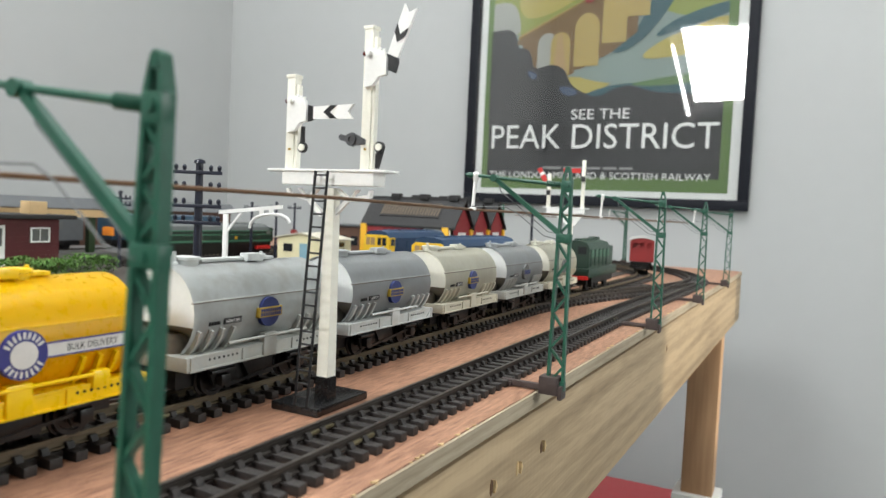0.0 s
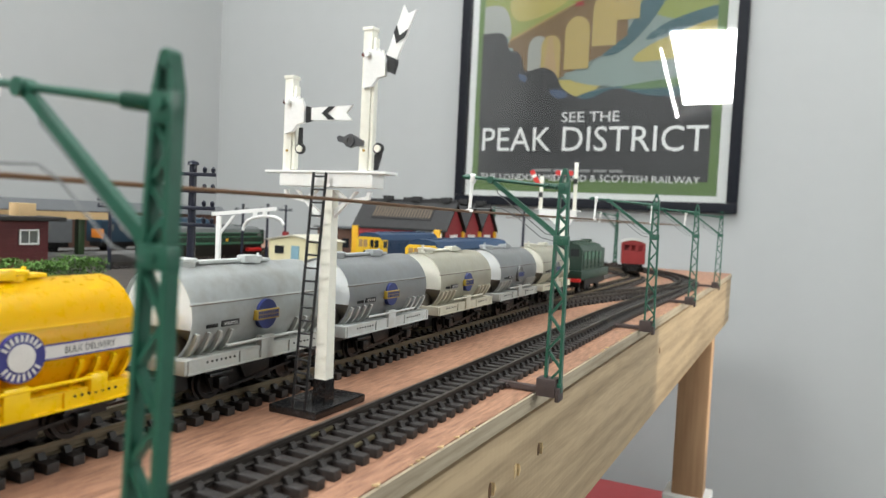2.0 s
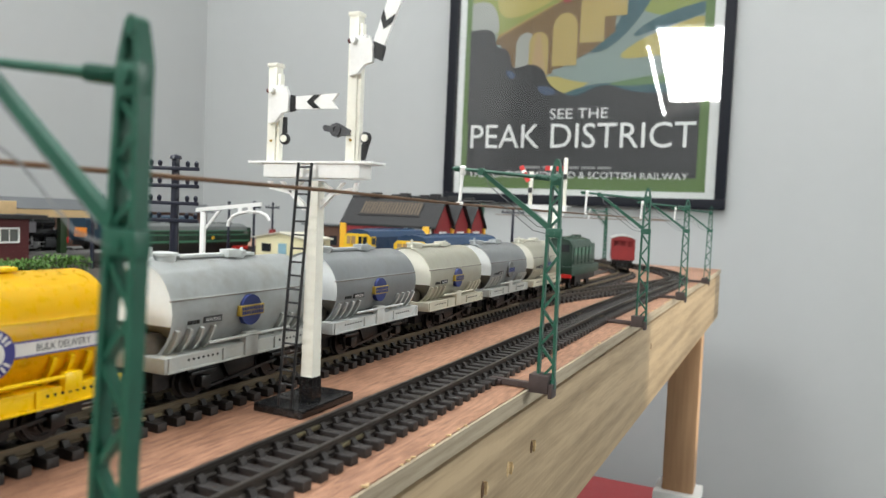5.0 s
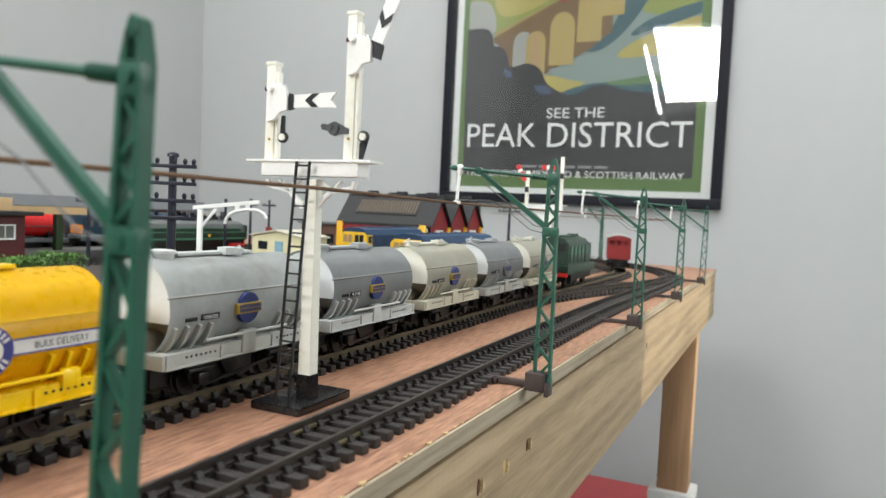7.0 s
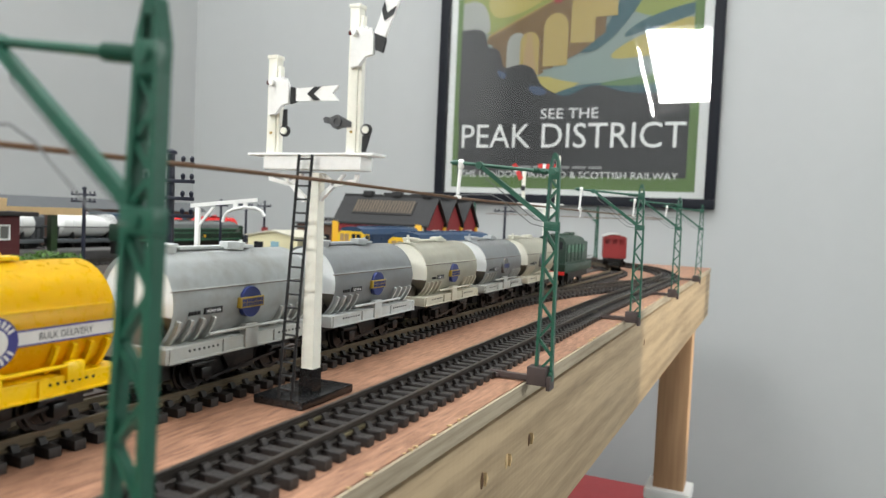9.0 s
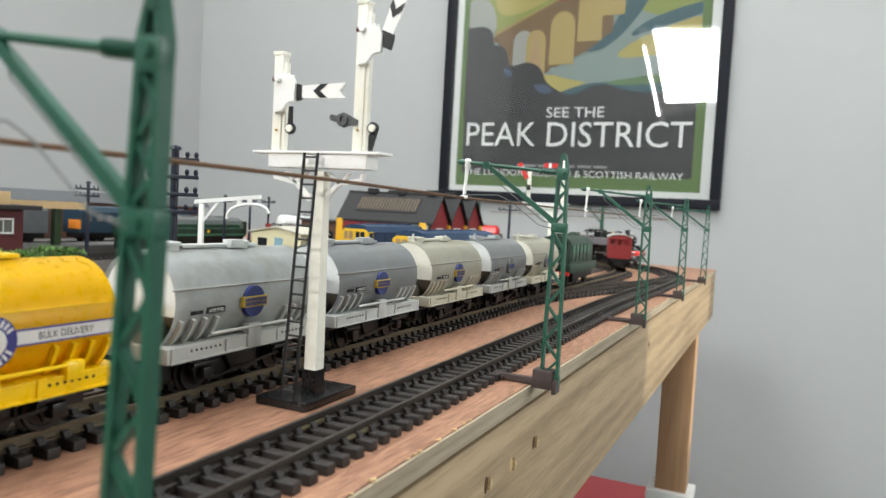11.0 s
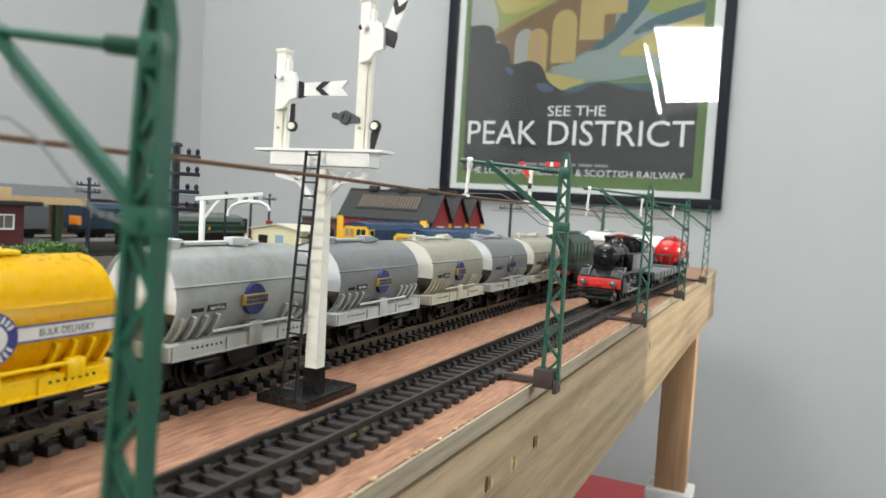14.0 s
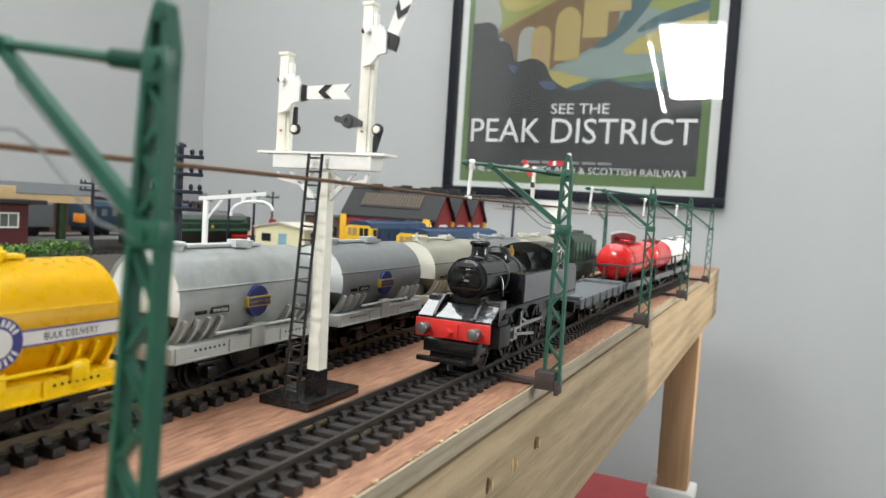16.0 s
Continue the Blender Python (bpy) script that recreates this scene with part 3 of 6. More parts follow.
def junction_signal():
    sg = thing("junction_signal", pose(-.0295, .2, 0), "white plastic two-arm junction signal with ladder on a black base", "railway signal")
    part("base", box(nb(), -.0155, .0060, -.0128, .0205, 0, .0032, bevel=.0006), M["gloss"], sg, "glossy black base plate")
    bm = nb()
    def taper(bm, x, y, z0, z1, w0, w1, bev=.0003):
        vs = [bm.verts.new((x + sx * w / 2, y + sy * w / 2, z)) for z, w in ((z0, w0), (z1, w1)) for sx, sy in ((-1, -1), (1, -1), (1, 1), (-1, 1))]
        for q in ((3, 2, 1, 0), (4, 5, 6, 7), (0, 1, 5, 4), (1, 2, 6, 5), (2, 3, 7, 6), (3, 0, 4, 7)):
            bm.faces.new([vs[i] for i in q])
    taper(bm, 0, 0, .003, .0125, .0058, .0056)
    part("socket", bm, M["gloss"], sg, "black post socket")
    bm = nb()
    taper(bm, 0, 0, .0122, .084, .0051, .0040)
    part("post", bm, M["cream"], sg)
    bm = nb()
    box(bm, -.0281, .0258, -.0048, .0048, .0900, .0909, bevel=.0002)
    part("platform", bm, M["white"], sg)
    part("fascia", box(nb(), -.0214, .0205, -.0040, .0040, .0850, .0900, bevel=.0003), M["white"], sg)
    for sx in (-1, 1):
        bm = nb()
        x0 = -.002
        slab(bm, [(x0 + sx * .0024, .0735), (x0 + sx * .0036, .0732), (x0 + sx * .0095, .0790), (x0 + sx * .0190, .0808), (x0 + sx * .0198, .0836), (x0 + sx * .0184, .0836), (x0 + sx * .0180, .0820), (x0 + sx * .0090, .0803), (x0 + sx * .0024, .0752)], "xz", -.0008, .0008)
        slab(bm, [(x0 + sx * .0040, .0836), (x0 + sx * .0056, .0836), (x0 + sx * .0102, .0802), (x0 + sx * .0092, .0792)], "xz", -.0008, .0008)
        slab(bm, [(x0 + sx * .0128, .0836), (x0 + sx * .0142, .0836), (x0 + sx * .0108, .0804), (x0 + sx * .0098, .0800)], "xz", -.0008, .0008)
        part("bracket", bm, M["white"], sg)
    for px, top, raised in ((-.0200, .1272, False), (.0148, .1430, True)):
        bm = nb()
        box(bm, px - .0019, px + .0019, -.0019, .0019, .0909, top - .0012, bevel=.0002)
        box(bm, px - .0023, px + .0023, -.0023, .0023, top - .0014, top, bevel=.0003)
        box(bm, px + .0019, px + .0032, -.0012, .0012, .0915, top - .004, bevel=.0002)
        part("signal_post", bm, M["cream"], sg)
        pz = top - .0120
        bm = nb()
        slab(bm, [(px - .0004, pz + .0026), (px + .0030, pz + .0034), (px + .0052, pz + .0026), (px + .0076, pz + .0020), (px + .0086, pz - .0002), (px + .0086, pz - .0062), (px + .0056, pz - .0068), (px + .0030, pz - .0098), (px - .0004, pz - .0104)], "xz", -.0034, -.0018)
        for k in range(3):
            box(bm, px + .0034 + k * .0016, px + .0042 + k * .0016, -.0030, -.0020, pz + .0022 - k * .0004, pz + .0040 - k * .0005)
        rod(bm, (px + .0016, -.0050, pz + .0016), (px + .0016, -.0032, pz + .0016), .0011)
        part("arm_bearing", bm, M["white"], sg, "white moulded arm bearing with a lamp")
        part("lamp_lens", lathe(nb(), (px - .0006, -.0030, pz + .0016), (0, -1, 0), [(0, .0009), (.0006, .0008), (.0010, .0004)], 10), M["lens"], sg, "dark red lamp lens")
        ang = radians(68) if raised else 0.0
        piv = Vector((px + (.0092 if not raised else .0096), -.0016, pz - (.0030 if not raised else .0012)))
        am = Matrix.Translation(piv) @ Matrix.Rotation(-ang, 4, "Y")
        bm = nb()
        slab(bm, [(.0015, -.0023), (.0200, -.0026), (.0176, .0001), (.0200, .0028), (.0015, .0023)], "xz", -.0005, .0005)
        arm = part("signal_arm", bm, M["white"], sg, "white arm with a black chevron and fishtail end")
        arm.matrix_basis = am
        bm = nb()
        slab(bm, [(.0098, -.0023), (.0127, -.0023), (.0096, .0001), (.0127, .0025), (.0098, .0025), (.0068, .0001)], "xz", -.0008, -.0005)
        part("chevron", bm, M["black"], arm)
        bm = nb()
        slab(bm, [(-.0034, -.0034), (.0004, -.0030), (.0018, -.0024), (.0018, .0024), (-.0004, .0030), (-.0034, .0024)], "xz", -.0006, .0007)
        part("spectacle", bm, M["black"], arm)
        bm = nb()
        lathe(bm, (px + .0060, -.0008, .0992), (0, -1, 0), [(0, .0021), (.0010, .0021)], 14)
        slab(bm, [(px + .0044, .0992), (px + .0064, .0992), (px + .0062, pz - .008), (px + .0048, pz - .008)] if not raised else [(px + .0042, .0970), (px + .0076, .0985), (px + .0056, .0915), (px + .0042, .0915)], "xz", -.0012, -.0004)
        part("crank", bm, M["black"], sg)
        part("pulley", lathe(nb(), (px + .0060, -.0010, .0992), (0, -1, 0), [(0, .0013), (.0016, .0013)], 12), M["cream"], sg)
        part("pin", lathe(nb(), (px + .0002, -.0019, .0985), (0, -1, 0), [(0, .0005), (.0004, .0005)], 8), M["brass"], sg)
    bm = nb()
    slab(bm, [(.0034, .1032), (.0044, .1040), (.0066, .1034), (.0074, .1040), (.0094, .1046), (.0116, .1036), (.0150, .1020), (.0150, .1002), (.0110, .1000), (.0094, .0994), (.0076, .1000), (.0066, .1012), (.0040, .1018)], "xz", -.0026, -.0014)
    lathe(bm, (.0094, -.0026, .1020), (0, -1, 0), [(0, .0020), (.0006, .0020), (.0006, .0011), (.0002, .0011)], 16)
    part("balance_lever", bm, M["darkmetal"], sg, "dark metal balance lever")
    bm = nb()
    top, bot = Vector((-.0006, -.0066, .0900)), Vector((-.0020, -.0122, .0032))
    side = Vector((.0028, 0, 0))
    bm.free()
    for s in (-1, 1):
        part("ladder_rail", rod(nb(), top + side * s, bot + side * s, .00055, n=6), M["black"], sg, "black plastic ladder rail")
    rm = mesh_of("rung", rod(nb(), (-.0028, 0, 0), (.0028, 0, 0), .00040, n=6), M["black"])
    for i in range(18):
        p = top + (bot - top) * ((i + .3) / 18)
        part_of("rung", rm, sg, Matrix.Translation(p))
    return sg


M["lens"] = mat("dark_red_lens", (0.10, 0.015, 0.01), 0.2, var=0.2, scale=300)
junction_signal()

# ---- cement wagons ----
M["blue"] = mat("blue_badge", (0.015, 0.028, 0.14), 0.4, var=0.12, scale=300)
M["badgeyellow"] = mat("yellow_badge_bar", (0.40, 0.27, 0.03), 0.4, var=0.12, scale=300)
M["chassis"] = mat("black_chassis_plastic", (0.0035, 0.0033, 0.0032), 0.36, var=0.3, scale=300, bump=0.2, bscale=700, dust=(0.02, 0.016, 0.012, 0.12))
M["wheel"] = mat("dark_wheel_steel", (0.008, 0.008, 0.0085), 0.35, metal=0.2, var=0.2, scale=300)
M["endpaint"] = mat("pale_tank_end", (0.74, 0.76, 0.76), 0.4, var=0.04, scale=100)
M["hopper"] = mat("grimy_hopper", (0.16, 0.14, 0.12), 0.55, var=0.25, scale=90, dust=(0.3, 0.2, 0.1, 0.3))


def arc(cx, cz, r, a0, a1, n):
    return [(cx + r * math.cos(radians(a0 + (a1 - a0) * i / n)), cz + r * math.sin(radians(a0 + (a1 - a0) * i / n))) for i in range(n + 1)]


BODY_R, BODY_Z = .0168, .0357
SEAM_X = math.sqrt(BODY_R ** 2 - .0048 ** 2)
LIFT = .0018


def tank_profile():
    """Half-round tank above, tucked in to a narrow foot below."""
    right = arc(0, BODY_Z, BODY_R, -38, 90, 16)
    return [(.0095, .0212)] + right + [(-x, z) for x, z in right[-2::-1]] + [(-.0095, .0212)]


def wheelset(parent, y, r=.0062, name="wheelset"):
    bm = nb()
    for sx in (-1, 1):
        lathe(bm, (sx * .0071, 0, 0), (sx, 0, 0), [(0, r + .0009), (.0006, r + .0009), (.0008, r), (.0026, r), (.0026, r * .78), (.0020, r * .74), (.0020, r * .3), (.0030, r * .25)], 24)
    rod(bm, (-.012, 0, 0), (.012, 0, 0), .0010, n=8)
    w = part(name, bm, M["wheel"], parent)
    w.matrix_basis = pose(0, y, .0065 + r)
    return w


def underframe(parent, half, wb, wheels=True, buffers=True):
    """Black four-wheel chassis: axle guards, boxes, brake gear, couplings."""
    bm = nb()
    box(bm, -.0110, .0110, -half, half, .0165, .0205)
    box(bm, -.0090, .0090, -half + .003, half - .003, .0204, .0223)
    box(bm, -.0088, .0088, -wb / 2 + .009, wb / 2 - .009, .0092, .0166)
    box(bm, -.0066, .0066, -half + .004, half - .004, .0108, .0166)
    for sx in (-1, 1):
        for y in (-wb / 2, wb / 2):
            slab(bm, [(y - .0072, .0205), (y + .0072, .0205), (y + .0030, .0110), (y + .0022, .0098), (y - .0022, .0098), (y - .0030, .0110)], "yz", sx * .0118, sx * .0132)
            box(bm, sx * .0146 - .0016, sx * .0146 + .0016, y - .0022, y + .0022, .0112, .0152, bevel=.0004)
            box(bm, sx * .0142 - .0010, sx * .0142 + .0010, y - .0058, y + .0058, .0156, .0170, bevel=.0004)
        slab(bm, [(-.0085, .0190), (.0085, .0190), (.0030, .0100), (-.0030, .0100)], "yz", sx * .0095, sx * .0105)
        slab(bm, [(-.020, .0098), (.024, .0142), (.024, .0152), (-.020, .0108)], "yz", sx * .0138, sx * .0146)
    part("chassis", bm, M["chassis"], parent, "black chassis with axle guards and brake gear")
    for e in (-1, 1):
        bm = nb()
        box(bm, -.0035, .0035, e * half - .002, e * half + .002, .0120, .0165)
        box(bm, -.0060, .0060, e * (half + .0060) - .0012, e * (half + .0060) + .0012, .0120, .0140, bevel=.0004)
        box(bm, -.0012, .0012, min(e * half, e * (half + .0060)), max(e * half, e * (half + .0060)), .0130, .0150)
        part("coupling", bm, M["chassis"], parent)
        for sx in (-1, 1) if buffers else ():
            bm = nb()
            lathe(bm, (sx * .0115, e * half, .0205), (0, e, 0), [(0, .0012), (.0026, .0010), (.0028, .0018), (.0036, .0017), (.0038, .0010)], 14)
            part("buffer", bm, M["chassis"], parent)
    if wheels:
        for y in (-wb / 2, wb / 2):
            wheelset(parent, y)


MARK = []


def cement_wagon(y, paint, endpaint, label, yellow=False, solebar=None, badge="blue"):
    """Bulk cement wagon; its near headstock at y, length 79 mm."""
    half = .0396
    wg = thing("cement_wagon", pose(-.068, y + half, 0), label, "model wagon", "grey cement wagons in the parked train" if not yellow else "")
    sol = solebar or paint
    bm = nb()
    L = half - .0020
    prof = tank_profile()
    nv = len(prof)
    ra = [bm.verts.new((x, -L, z)) for x, z in prof]
    rb = [bm.verts.new((x, L, z)) for x, z in prof]
    for i in range(nv - 1):
        bm.faces.new((ra[i], rb[i], rb[i + 1], ra[i + 1]))
    bmesh.ops.solidify(bm, geom=list(bm.faces), thickness=.0009)
    # shallow seam ledge between upper and lower shell
    for sx in (-1, 1):
        box(bm, sx * SEAM_X - .0006, sx * SEAM_X + .0002, -L, L, BODY_Z + .0048, BODY_Z + .0053)
    part("tank", bm, paint, wg)
    if not yellow:
        for sx in (-1, 1):
            part("seam", box(nb(), sx * SEAM_X - .0006, sx * SEAM_X + .0003, -L, L, BODY_Z + .0044, BODY_Z + .0048), M["hopper"], wg, "dark seam between the shells")
    for e in (-1, 1):
        bm = nb()
        top = arc(0, BODY_Z, BODY_R - .0008, 0, 180, 24)
        slab(bm, top + [(-BODY_R + .0008, BODY_Z - .0040), (BODY_R - .0008, BODY_Z - .0040)], "xz", e * (L - .0012), e * (L - .0024))
        part("tank_end", bm, endpaint, wg, "pale tank end")
        bm = nb()
        ya, yb = e * (L - .0024), e * (L - .0150)
        vs = [bm.verts.new(c) for c in ((-.0150, ya, BODY_Z - .0040), (.0150, ya, BODY_Z - .0040), (.0090, yb, .0205), (-.0090, yb, .0205))]
        ws = [bm.verts.new((v.co.x, v.co.y - e * .001, v.co.z)) for v in vs]
        bm.faces.new(vs), bm.faces.new(ws[::-1])
        for i in range(4):
            bm.faces.new((vs[i], ws[i], ws[(i + 1) % 4], vs[(i + 1) % 4]))
        lathe(bm, (0, e * (L - .007), .0195), (0, 0, 1), [(0, .0062), (.006, .0062), (.0085, .0050)], 16)
        part("hopper_end", bm, M["hopper"] if not yellow else sol, wg, "grimy sloping hopper below the tank end")
    # solebars with gussets, pedestals and lightening holes
    for sx in (-1, 1):
        bm = nb()
        box(bm, sx * .0162 - .0008, sx * .0162 + .0008, -half, half, .0172, .0222, bevel=.0002)
        box(bm, min(sx * .0110, sx * .0172), max(sx * .0110, sx * .0172), -half, half, .0214, .0224, bevel=.0002)
        box(bm, min(sx * .0160, sx * .0178), max(sx * .0160, sx * .0178), -half, half, .0172, .0178)
        box(bm, min(sx * .0150, sx * .0180), max(sx * .0150, sx * .0180), -.0036, .0036, .0172, .0262, bevel=.0006)
        if yellow:
            for y0 in (-.0240, .0240):
                box(bm, min(sx * .0150, sx * .0184), max(sx * .0150, sx * .0184), y0 - .0030, y0 + .0030, .0205, .0262, bevel=.0014)
        for y0 in (-.0140, .0140, -half + .001, half - .001):
            box(bm, min(sx * .0160, sx * .0177), max(sx * .0160, sx * .0177), y0 - .0006, y0 + .0006, .0176, .0222)
        for e in (-1, 1):
            slab(bm, [(e * (half - .001), .0178), (e * (half - .001), .0222), (e * (half - .0055), .0178)], "yz", sx * .0168, sx * .0174)
        part("solebar", bm, sol, wg)
        hm = mesh_of("bolt_hole", rod(nb(), (-.0001, 0, 0), (.0001, 0, 0), .00045, n=8), M["chassis"])
        for e in (-1, 1):
            for k in range(7):
                part_of("bolt_hole", hm, wg, pose(sx * .0171, e * (.0170 + k * .0022), .0204))
        # curved ribs on the lower shell
        for e in (-1, 1):
            for k in range(4):
                yy = e * (.0350 - k * .0054)
                bm = nb()
                out = arc(0, BODY_Z, BODY_R + .0016, -52, -17, 8)
                inn = arc(0, BODY_Z, BODY_R - .0004, -17, -52, 8)
                slab(bm, [(sx * x, z) for x, z in out + inn], "xz", yy - .0006, yy + .0006)
                part("rib", bm, sol, wg)
        bm = nb()
        rod(bm, (sx * .0176, -.022, .0250), (sx * .0176, .022, .0250), .0006, n=6)
        part("air_pipe", bm, sol, wg)
    bm = nb()
    box(bm, -.0172, .0172, -half - .0010, -half + .0004, .0172, .0222, bevel=.0002)
    part("headstock", bm, sol, wg)
    bm = nb()
    box(bm, -.0172, .0172, half - .0004, half + .0010, .0172, .0222, bevel=.0002)
    part("headstock", bm, sol, wg)
    part("deck", box(nb(), -.0155, .0155, -half, half, .0205, .0213), sol, wg)
    # top fittings
    zt = BODY_Z + BODY_R
    part("walkway", box(nb(), -.0026, .0026, -.0210, .0180, zt + .0002, zt + .0014, bevel=.0002), paint, wg)
    for yy, rr in ((-.0265, .0046), (.0090, .0040)):
        bm = nb()
        lathe(bm, (0, yy, zt - .0010), (0, 0, 1), [(0, rr), (.0022, rr), (.0024, rr + .0006), (.0034, rr + .0006), (.0037, rr * .6)], 20)
        part("filler_hatch", bm, paint, wg)
    bm = nb()
    box(bm, .0004, .0048, .0005, .0075, zt, zt + .0030, bevel=.0004)
    part("valve_box", bm, paint, wg)
    bm = nb()
    lathe(bm, (.001, -.0325, zt - .0006), (0, 0, 1), [(0, .0016), (.0012, .0014), (.0016, .0009), (.0050, .0007)], 10)
    part("vent", bm, paint, wg)
    part("vent", lathe(nb(), (.001, .0120, zt - .0006), (0, 0, 1), [(0, .0009), (.0040, .0006)], 8), paint, wg)
    sidem = lambda yy, z, x=BODY_R + .0006: pose(x, yy, z, 90, 0, 90)
    if not yellow:
        bm = nb()
        lathe(bm, (BODY_R + .0002, -.0008, .0342), (1, 0, 0), [(-.0016, .0056), (.0009, .0056)], 28)
        bd = part("badge", bm, M[badge], wg, "round badge with a bar across")
        part("badge_bar", box(nb(), BODY_R - .001, BODY_R + .0016, -.0072, .0056, .0323, .0361, bevel=.0002), M["badgeyellow"] if badge == "blue" else M[badge], bd)
        for k in range(2):
            for i in range(9):
                bm = nb()
                box(bm, BODY_R + .0016, BODY_R + .00175, -.0064 + i * .0013, -.0064 + i * .0013 + .0009, .0328 + k * .0015, .0341 + k * .0015)
                part("badge_lettering", bm, M["blue"], bd)
        part("number_panel", box(nb(), BODY_R - .0016, BODY_R + .0003, -.0236, -.0152, .0318, .0340), M["black"], wg, "small black panel lettered in white")
        words("NON-POOL", .0016, M["white"], wg, sidem(-.0194, .0323, BODY_R + .0004), squeeze=.82)
        for i in range(4):
            part("number_mark", box(nb(), BODY_R - .001, BODY_R + .0001, -.0306 + i * .0014, -.0306 + i * .0014 + .0009, .0320, .0333), M["chassis"], wg)
    else:
        part("name_band", box(nb(), BODY_R - .001, BODY_R + .0004, -.0364, .0364, .0322, .0360), M["bandwhite"], wg, "white name band edged in blue")
        for z in (.0319, .0358):
            part("band_edge", box(nb(), BODY_R - .001, BODY_R + .0006, -.0364, .0364, z, z + .0004), M["navy"], wg)
        words("BULK DELIVERY", .0027, M["black"], wg, sidem(.0215, .0331, BODY_R + .0005), squeeze=.86)
        for k in range(7):
            part("band_mark", box(nb(), BODY_R + .0003, BODY_R + .0006, -.0310 + k * .0026, -.0294 + k * .0026, .0331, .0352), M["black"], wg)
        bm = nb()
        lathe(bm, (BODY_R, .0010, .0338), (1, 0, 0), [(-.0016, .0066), (.0009, .0066)], 40)
        bd = part("badge", bm, M["navy"], wg, "round navy badge with a white centre")
        part("badge_centre", lathe(nb(), (BODY_R + .0004, .0010, .0338), (1, 0, 0), [(0, .0037), (.0008, .0037)], 32), M["bandwhite"], bd)
        for a0, a1, n in ((22, 158, 9), (205, 335, 8)):
            for i in range(n):
                a = a0 + (a1 - a0) * (i + .5) / n
                m = Matrix.Translation((BODY_R + .0008, .0010, .0338)) @ Matrix.Rotation(radians(a), 4, "X") @ Matrix.Translation((0, .0052, 0))
                part_of("badge_mark", MARK[0], bd, m)
    for o in wg.children:
        o.matrix_basis = Matrix.Translation((0, 0, LIFT if not yellow else .0005)) @ o.matrix_basis
    underframe(wg, half, .042, buffers=False)
    return wg


M["yellow"] = mat("yellow_wagon_plastic", (0.93, 0.59, 0.001), 0.3, var=0.02, scale=60, bump=0.05, bscale=500)
M["navy"] = mat("navy_print", (0.035, 0.035, 0.20), 0.45, var=0.1, scale=300)
M["bandwhite"] = mat("white_print", (0.72, 0.70, 0.66), 0.45, var=0.08, scale=300)
M["grey_a"] = mat("grey_wagon_plastic", (0.53, 0.55, 0.54), 0.42, var=0.08, scale=60, bump=0.1, bscale=500, dust=(0.28, 0.24, 0.18, 0.35))
M["grey_b"] = mat("mid_grey_wagon_plastic", (0.35, 0.365, 0.37), 0.4, var=0.08, scale=60, bump=0.1, bscale=500, dust=(0.26, 0.23, 0.18, 0.2))
M["cream_a"] = mat("stone_wagon_plastic", (0.55, 0.535, 0.45), 0.42, var=0.08, scale=60, bump=0.1, bscale=500, dust=(0.42, 0.36, 0.25, 0.25))
M["faded"] = mat("faded_grey_badge", (0.13, 0.13, 0.125), 0.5, var=0.15, scale=300)
M["solegrey"] = mat("pale_grey_solebar", (0.42, 0.43, 0.405), 0.45, var=0.08, scale=90, dust=(0.4, 0.33, 0.22, 0.25))
M["solecream"] = mat("stone_solebar", (0.54, 0.51, 0.41), 0.45, var=0.08, scale=90, dust=(0.4, 0.33, 0.22, 0.25))
M["creamend"] = mat("cream_tank_end", (0.80, 0.78, 0.68), 0.4, var=0.04, scale=100)
MARK.append(mesh_of("badge_mark", box(nb(), 0, .0003, -.0009, .0009, -.00034, .00034), M["bandwhite"], 0))
cement_wagon(.0550, M["yellow"], M["yellow"], "bright yellow plastic cement wagon with a white name band", True)
cement_wagon(.1522, M["grey_a"], M["endpaint"], "weathered light grey cement wagon with a round blue badge", solebar=M["solegrey"])
cement_wagon(.2460, M["grey_b"], M["endpaint"], "mid grey cement wagon with a pale end", solebar=M["grey_a"])
cement_wagon(.3396, M["cream_a"], M["creamend"], "stone coloured cement wagon with a cream end", solebar=M["solecream"])
cement_wagon(.4330, M["grey_b"], M["endpaint"], "mid grey cement wagon further along the parked train", solebar=M["solegrey"], badge="faded")
cement_wagon(.5264, M["cream_a"], M["creamend"], "stone coloured cement wagon coupled to the green engine", solebar=M["solecream"], badge="faded")

# ---- paints for the rest of the layout ----
M["locoblack"] = mat("satin_black_loco", (0.0065, 0.0065, 0.0072), 0.17, var=0.2, scale=250, bump=0.08, bscale=700, dust=(0.05, 0.048, 0.045, 0.12))
M["bufferhead"] = mat("dull_buffer_head", (0.16, 0.155, 0.15), 0.35, metal=0.6, var=0.15, scale=300)
M["locogrey"] = mat("grey_primer", (0.17, 0.165, 0.18), 0.5, var=0.1, scale=200, dust=(0.1, 0.09, 0.09, 0.2))
M["red"] = mat("red_buffer_beam", (0.62, 0.025, 0.02), 0.42, var=0.12, scale=300, bump=0.2, bscale=900)
M["redtank"] = mat("glossy_red_tank", (0.58, 0.012, 0.012), 0.22, var=0.06, scale=120, coat=0.3)
M["whitetank"] = mat("white_tank", (0.75, 0.75, 0.73), 0.3, var=0.05, scale=120)
M["cage"] = mat("dark_cage_plastic", (0.03, 0.032, 0.034), 0.5, var=0.12, scale=150)
M["deck"] = mat("grey_flat_deck", (0.11, 0.125, 0.135), 0.5, var=0.12, scale=150, dust=(0.25, 0.23, 0.2, 0.2))
